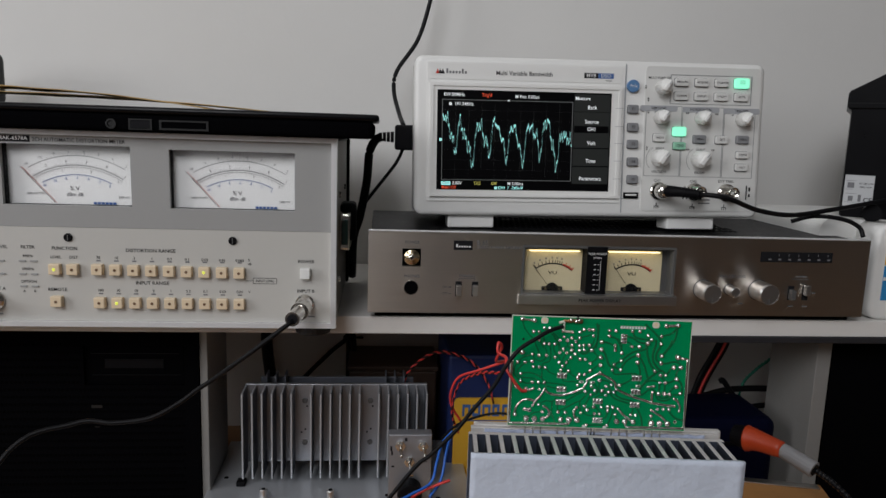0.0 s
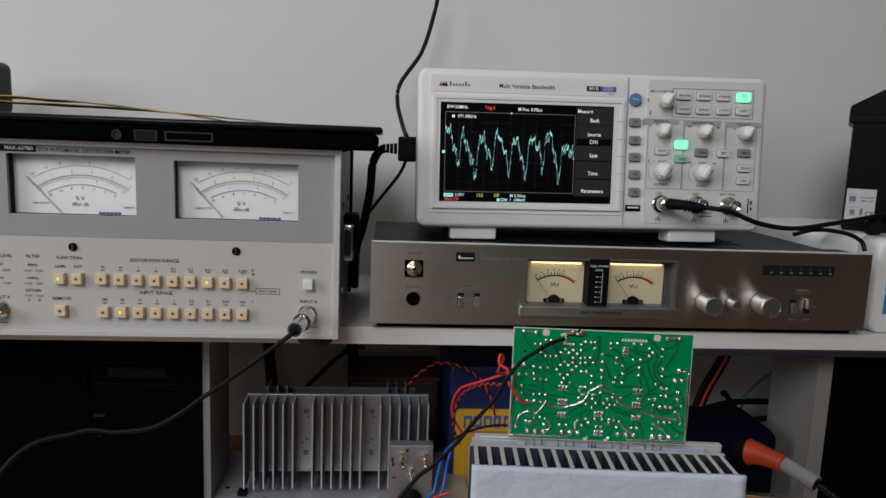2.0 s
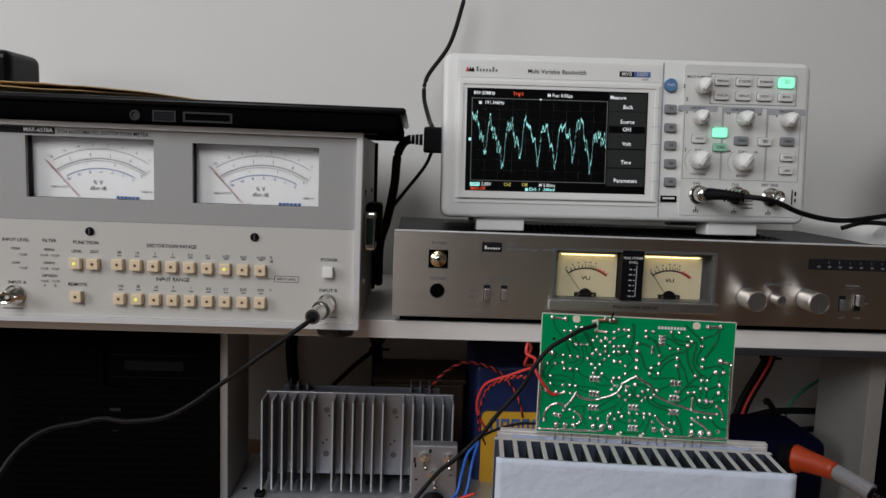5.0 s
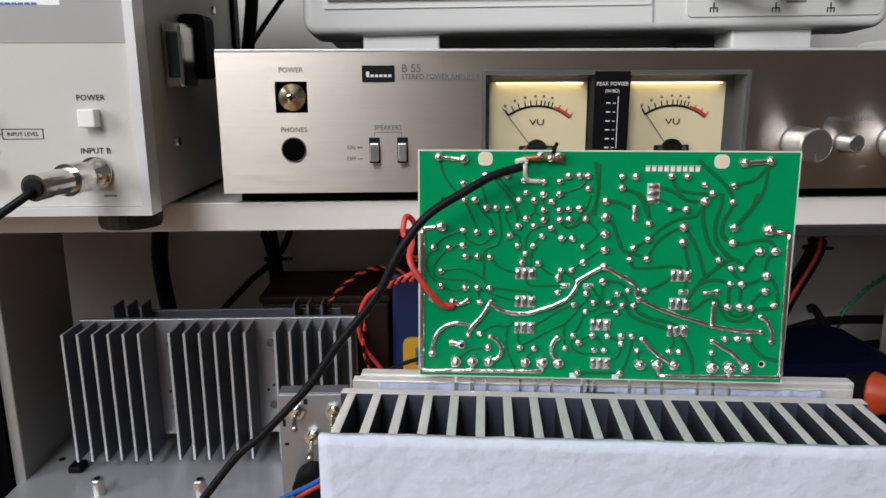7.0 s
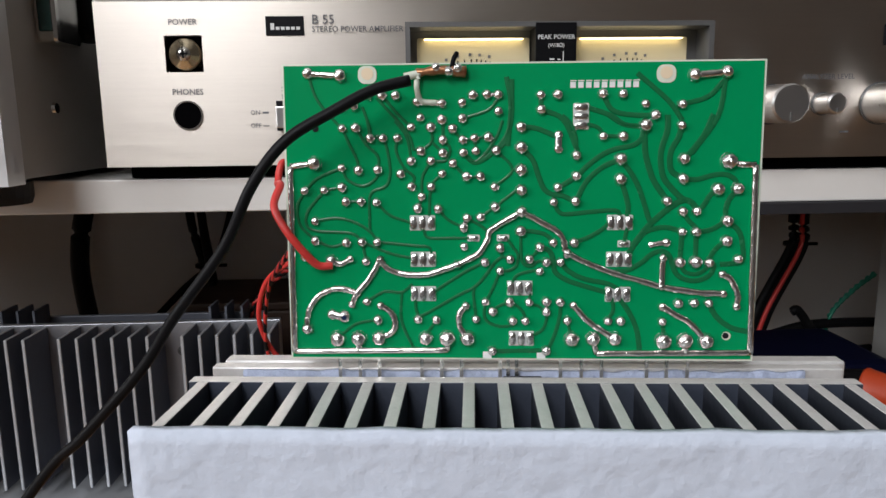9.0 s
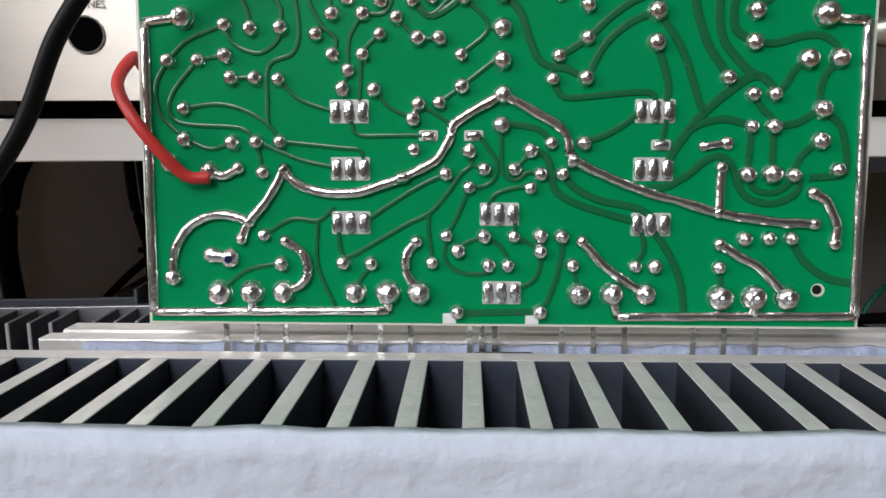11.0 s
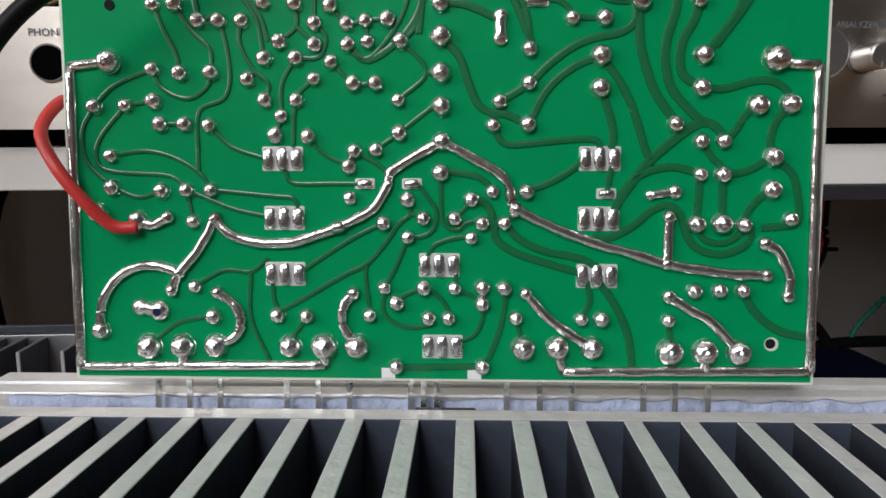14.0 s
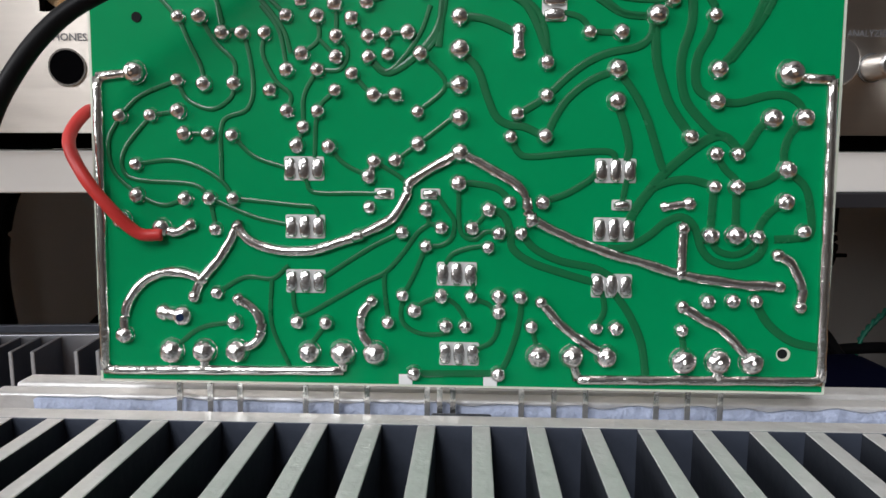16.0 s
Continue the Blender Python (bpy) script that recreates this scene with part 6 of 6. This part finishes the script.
lead("blue_wire", "thin blue insulated wire beside the heatsink", [(0.0122, 0.6000, 0.9238), (0.0052, 0.6050, 0.9115), (0.0015, 0.6050, 0.8963), (-0.0032, 0.6000, 0.8817), (-0.0196, 0.5900, 0.8771), (-0.0352, 0.5800, 0.8739), (-0.0472, 0.5700, 0.8690)], 0.0011, BLUEW)
lead("blue_wire", "thin blue insulated wire beside the heatsink", [(0.0143, 0.6200, 0.9144), (0.0103, 0.6200, 0.8976), (0.0056, 0.6100, 0.8785), (-0.0038, 0.6000, 0.8697)], 0.0011, BLUEW)
lead("red_wire", "thin red insulated wire on the bench", [(0.0118, 0.6000, 0.8836), (-0.0033, 0.6000, 0.8777), (-0.0149, 0.6000, 0.8711), (-0.0255, 0.5900, 0.8675), (-0.0315, 0.5800, 0.8613)], 0.0011, REDW)
lead("red_wire", "red insulated wire from the circuit board edge", [board.matrix_world @ bp(u, v, y) for u, v, y in ((11.5, 50.3, -0.0012), (8, 50, -0.0022), (4.5, 46, -0.004), (0.5, 40.5, -0.0045), (-2.8, 35, -0.002), (-2.6, 30, 0.004))] + [(0.0355, 0.548, 1.004), (0.0365, 0.552, 1.0095), (0.0395, 0.556, 1.005), (0.0375, 0.565, 0.992)] + [(0.0474, 0.5850, 0.9851), (0.0319, 0.6000, 0.9733), (0.0175, 0.6150, 0.9620), (0.0123, 0.6200, 0.9476), (0.0141, 0.6250, 0.9338), (0.0221, 0.6300, 0.9196)], 0.0010, REDW)


def twisted(name, label, points, r, m1, m2, pitch=0.009):
    t = thing(name, Matrix.Identity(4), label, "cable")
    path = smooth_path(points, 14)
    for k, m in ((0, m1), (1, m2)):
        out, run = [], 0.0
        for i, q in enumerate(path):
            if i:
                run += (q - path[i - 1]).length
            a = 2 * math.pi * run / pitch + math.pi * k
            out.append(q + Vector((0, math.cos(a), math.sin(a))) * r * 1.05)
        part("strand", tube(out, r, 8, 0), m, t, "red strand" if m is REDW else "dark strand", True)
    return t


twisted("twisted_pair", "red and black twisted wires behind the heatsink", [(-0.020, 0.742, 0.900), (-0.016, 0.742, 0.922), (0.006, 0.738, 0.9415), (0.028, 0.733, 0.9425), (0.046, 0.728, 0.934), (0.058, 0.722, 0.918), (0.064, 0.718, 0.900)], 0.0009, REDW, CABLE)
twisted("twisted_pair", "red and black twisted wires beside the circuit board", [(0.040, 0.560, 0.985), (0.030, 0.585, 0.976), (0.018, 0.612, 0.958), (0.014, 0.625, 0.930), (0.022, 0.640, 0.905)], 0.0007, REDW, CABLE)
twisted("twisted_pair", "green twisted wires near the side panel", [(0.383, 0.80, 0.917), (0.368, 0.80, 0.905), (0.354, 0.80, 0.888), (0.352, 0.80, 0.865), (0.358, 0.80, 0.850)], 0.0011, GREENW, GREENW)
lead("grey_lead", "thin black lead behind the circuit board", [(0.070, 0.60, 0.936), (0.045, 0.61, 0.934), (0.022, 0.625, 0.920), (0.008, 0.64, 0.900)], 0.0010)


def loom(name, label, paths, r, ties):
    t = thing(name, Matrix.Identity(4), label, "cable bundle")
    for k, pts in enumerate(paths):
        part("cable", tube(pts, r * (0.5 if k == 3 else 1), 10, 7), REDW if k == 3 else CABLE, t, "", True)
    for x, y, z in ties:
        part("cable_tie", lathe([(0.0075, -0.0012), (0.0075, 0.0012)], 14, "Z", at=(x, y, z)), BLACK, t, "black cable tie")
        part("tie_tail", box(x, y - 0.001, z - 0.0012, x + 0.015, y + 0.001, z + 0.0008), BLACK, t, "cut tie tail")
    return t


loom("cable_loom", "black cables tied together behind the shelf unit", [[(-0.083 + dx, 0.862 + dy, 0.984), (-0.081 + dx, 0.862 + dy, 0.950), (-0.076 + dx * 0.6, 0.862 + dy, 0.918), (-0.074 + dx, 0.862 + dy, 0.870), (-0.072 + dx, 0.862 + dy, 0.803)] for dx, dy in ((-0.004, 0), (0.003, 0.003), (0.005, -0.004))] , 0.0032, [(-0.077, 0.862, 0.920)])
loom("cable_loom", "black and red cables tied together by the side panel", [[(0.331 + dx, 0.806 + dy, 0.984), (0.328 + dx, 0.803 + dy, 0.955), (0.326 + dx, 0.800 + dy, 0.935), (0.306 + dx, 0.80 + dy, 0.892), (0.296 + dx, 0.80 + dy, 0.850)] for dx, dy in ((0.004, 0), (0.0, 0.004), (0.002, -0.005), (0.0, -0.0065))], 0.0033, [(0.327, 0.801, 0.938)])
lead("black_cable", "black cable slanting across the wall under the shelf", [(-0.055, 0.872, 0.970), (-0.072, 0.875, 0.925), (-0.10, 0.875, 0.898), (-0.13, 0.872, 0.868)], 0.0026)
lead("black_hose", "thick black cable hanging behind the side panel", [(-0.150, 0.868, 0.984), (-0.163, 0.870, 0.960), (-0.170, 0.870, 0.920), (-0.166, 0.870, 0.870), (-0.16, 0.87, 0.804)], 0.0065)
lead("black_cable", "black cable running behind the side panel", [(0.270, 0.800, 0.864), (0.305, 0.800, 0.873), (0.340, 0.800, 0.882), (0.385, 0.800, 0.883), (0.42, 0.80, 0.880)], 0.0034)
lead("cable_end", "looped black cable end by the side panel", [(0.325, 0.795, 0.893), (0.329, 0.795, 0.894), (0.338, 0.794, 0.882), (0.350, 0.795, 0.868), (0.356, 0.798, 0.856)], 0.0030)
lead("cable_end", "short black cable end under the shelf", [(0.352, 0.79, 0.862), (0.362, 0.79, 0.866), (0.378, 0.79, 0.868)], 0.0030)

# ---- things on the upper level ----
LAPTOP = mat("satin_black_plastic", (0.004, 0.004, 0.005), 0.3, 0, 0.1, 60, 0.06, 900, spec=0.16)
laptop = thing("laptop", pose(-0.048, 0.612, 1.1435), "closed black laptop lying on the distortion meter", "laptop")
part("base", box(-0.402, 0.0015, 0.0002, -0.004, 0.20, 0.0128, 0.0035, 3), MATT, laptop)
lid = part("lid", box(-0.405, 0.0, 0.0129, 0.0, 0.204, 0.0180, 0.0024, 4), LAPTOP, laptop, "black lid with rounded edge", True)
part("jack_socket", lathe([(0.0036, 0.0014), (0.0036, 0.0004), (0.0025, 0.0004), (0.0022, 0.0012)], 16, at=(-0.1880, 0, 0.0055)), PORTG, laptop, "round audio socket")
part("port", box(-0.1745, 0.0006, 0.0028, -0.1610, 0.0014, 0.0082, 0.0004), INK, laptop, "rectangular port")
part("port_rim", plate_with_holes(-0.176, 0.0018, -0.1600, 0.0095, 0.0006, 0.0014, [(-0.1748, 0.0026, -0.1612, 0.0085)]), PORTG, laptop, "dark grey port rim")
part("card_slot", plate_with_holes(-0.1550, 0.0022, -0.1210, 0.0092, 0.0006, 0.0014, [(-0.1535, 0.0035, -0.1225, 0.0080)]), PORTG, laptop, "card reader slot")
for x in (-0.37, -0.03):
    part("rubber_foot", box(x - 0.008, 0.02, -0.0002, x + 0.008, 0.04, 0.0003), RUBBER, laptop)

env = thing("paper_envelope", pose(-0.30, 0.70, 1.1618), "creased brown paper envelope lying on the laptop", "envelope")
for k, (x0, x1, zz, yy) in enumerate(((-0.10, 0.170, 0.010, 0.0), (-0.10, 0.12, 0.0145, 0.01))):
    b = bmesh.new()
    bmesh.ops.create_grid(b, x_segments=40, y_segments=10, size=0.5)
    for v in b.verts:
        s, q = v.co.x + 0.5, v.co.y + 0.5
        rise = zz * (1 - s ** 2.2) + 0.0012 * noise.noise(Vector((s * 7, q * 3, k * 5))) * (1 - s)
        v.co = Vector((x0 + (x1 - x0) * s, yy + 0.085 * q - 0.035 * s * k, max(0.0006 + 0.0012 * k * (1 - s), rise)))
    ext = bmesh.ops.extrude_face_region(b, geom=b.faces[:])
    for v in ext["geom"]:
        if isinstance(v, bmesh.types.BMVert):
            v.co.z += 0.0007
    bmesh.ops.recalc_face_normals(b, faces=b.faces)
    part("paper_flap" if k else "paper_body", b, KRAFT, env, "creased kraft paper", True)
spk = thing("black_speaker", pose(-0.479, 0.79, 1.1618), "small black box standing on the laptop", "speaker")
part("cabinet", box(0.0, 0.0, 0.0, 0.060, 0.06, 0.052, 0.008, 4), LAPTOP, spk)
part("grille", box(0.008, -0.001, 0.006, 0.052, 0.0, 0.044, 0.0004), BLACK, spk, "black front grille")

device = thing("white_device", pose(0.383, 0.668, 0.9895), "white plastic instrument with a yellow and blue label", "instrument")
part("housing", rounded(-0.028, 0.008, 0.13, 0.0945, 0.03, 0.16, 0.010, 6), SCOPE, device, "white rear housing")
part("front_housing", rounded(0.007, 0.0078, 0.13, 0.0935, 0.0, 0.0295, 0.010, 6, 0.004), SCOPE, device, "white front housing", True)
part("yellow_label", box(0.0165, -0.0005, 0.058, 0.08, 0.0, 0.083), YELLOW, device, "yellow printed label")
part("blue_label", box(0.0165, -0.0005, 0.026, 0.08, 0.0, 0.057), mat("cyan_print", (0.03, 0.25, 0.55), 0.5, 0, 0.05, 40), device, "blue printed label")
part("label_band", bars([(0.0165, 0.044, 0.08, 0.047), (0.020, 0.062, 0.024, 0.078)], -0.0008, -0.0005), INKW, device, "pale label marks")

charger = thing("black_charger", pose(0.388, 0.722, 1.0842, 0, 0, -34), "black plastic power supply with a sloping lid and rating sticker", "power supply")
b = bmesh.new()
prof = ((0.0, 0.0), (0.14, 0.0), (0.14, 0.148), (0.052, 0.148), (0.0, 0.118), (-0.004, 0.116), (-0.004, 0.100), (0.0, 0.100))
fr = [b.verts.new((x, 0.0, z)) for x, z in prof]
bk = [b.verts.new((x, 0.10, z)) for x, z in prof]
b.faces.new(fr)
b.faces.new(bk[::-1])
for i in range(len(prof)):
    b.faces.new((fr[i], bk[i], bk[(i + 1) % len(prof)], fr[(i + 1) % len(prof)]))
bmesh.ops.recalc_face_normals(b, faces=b.faces)
bmesh.ops.bevel(b, geom=b.edges[:], offset=0.0012, segments=2, affect="EDGES")
part("housing", b, LAPTOP, charger, "black plastic housing")
part("lid_lip", box(-0.003, -0.0022, 0.1005, 0.140, 0.0, 0.1055, 0.0006), LAPTOP, charger, "raised lid lip")
st = part("rating_sticker", box(0.0015, -0.0006, 0.0105, 0.0255, 0.0, 0.0395), mat("grey_sticker", (0.50, 0.51, 0.52), 0.5, 0, 0.04, 60), charger, "pale rating sticker")
lettering(st, "AC 220-240V", 0.0190, 0.0318, 0.0021, INK, -0.0008)
lettering(st, "50Hz  60W", 0.0190, 0.0285, 0.0021, INK, -0.0008)
lettering(st, "CE", 0.0215, 0.0165, 0.0060, INK, -0.0008)
part("sticker_marks", bars([(0.003, 0.026, 0.0085, 0.026 + 0.0003), (0.003, 0.034, 0.0105, 0.0343), (0.004, 0.0275, 0.0095, 0.0325), (0.003, 0.022, 0.012, 0.0223), (0.003, 0.014, 0.012, 0.0143), (0.0055, 0.0153, 0.0095, 0.020), (0.0135, 0.0150, 0.0160, 0.0215)], -0.0009, -0.0006), INKG, st, "small printed symbols")
part("outlet_plug", lathe([(0.008, -0.016), (0.008, -0.001), (0.0065, 0.0)], 16, at=(0.026, 0, 0.006)), BLACK, charger, "black plug on the housing")

# dish at the bench front
dish = thing("round_tin", pose(-0.245, 0.60, 0.8), "round white tin with a blue rim on the bench", "tin")
part("rim", lathe([(0.050, 0.0), (0.050, 0.012), (0.046, 0.014), (0.046, 0.011)], 40, "Z"), BLUEW, dish, "blue rim")
part("disc", lathe([(0.0455, 0.0), (0.0455, 0.0115)], 40, "Z"), SCOPE, dish, "white printed disc")
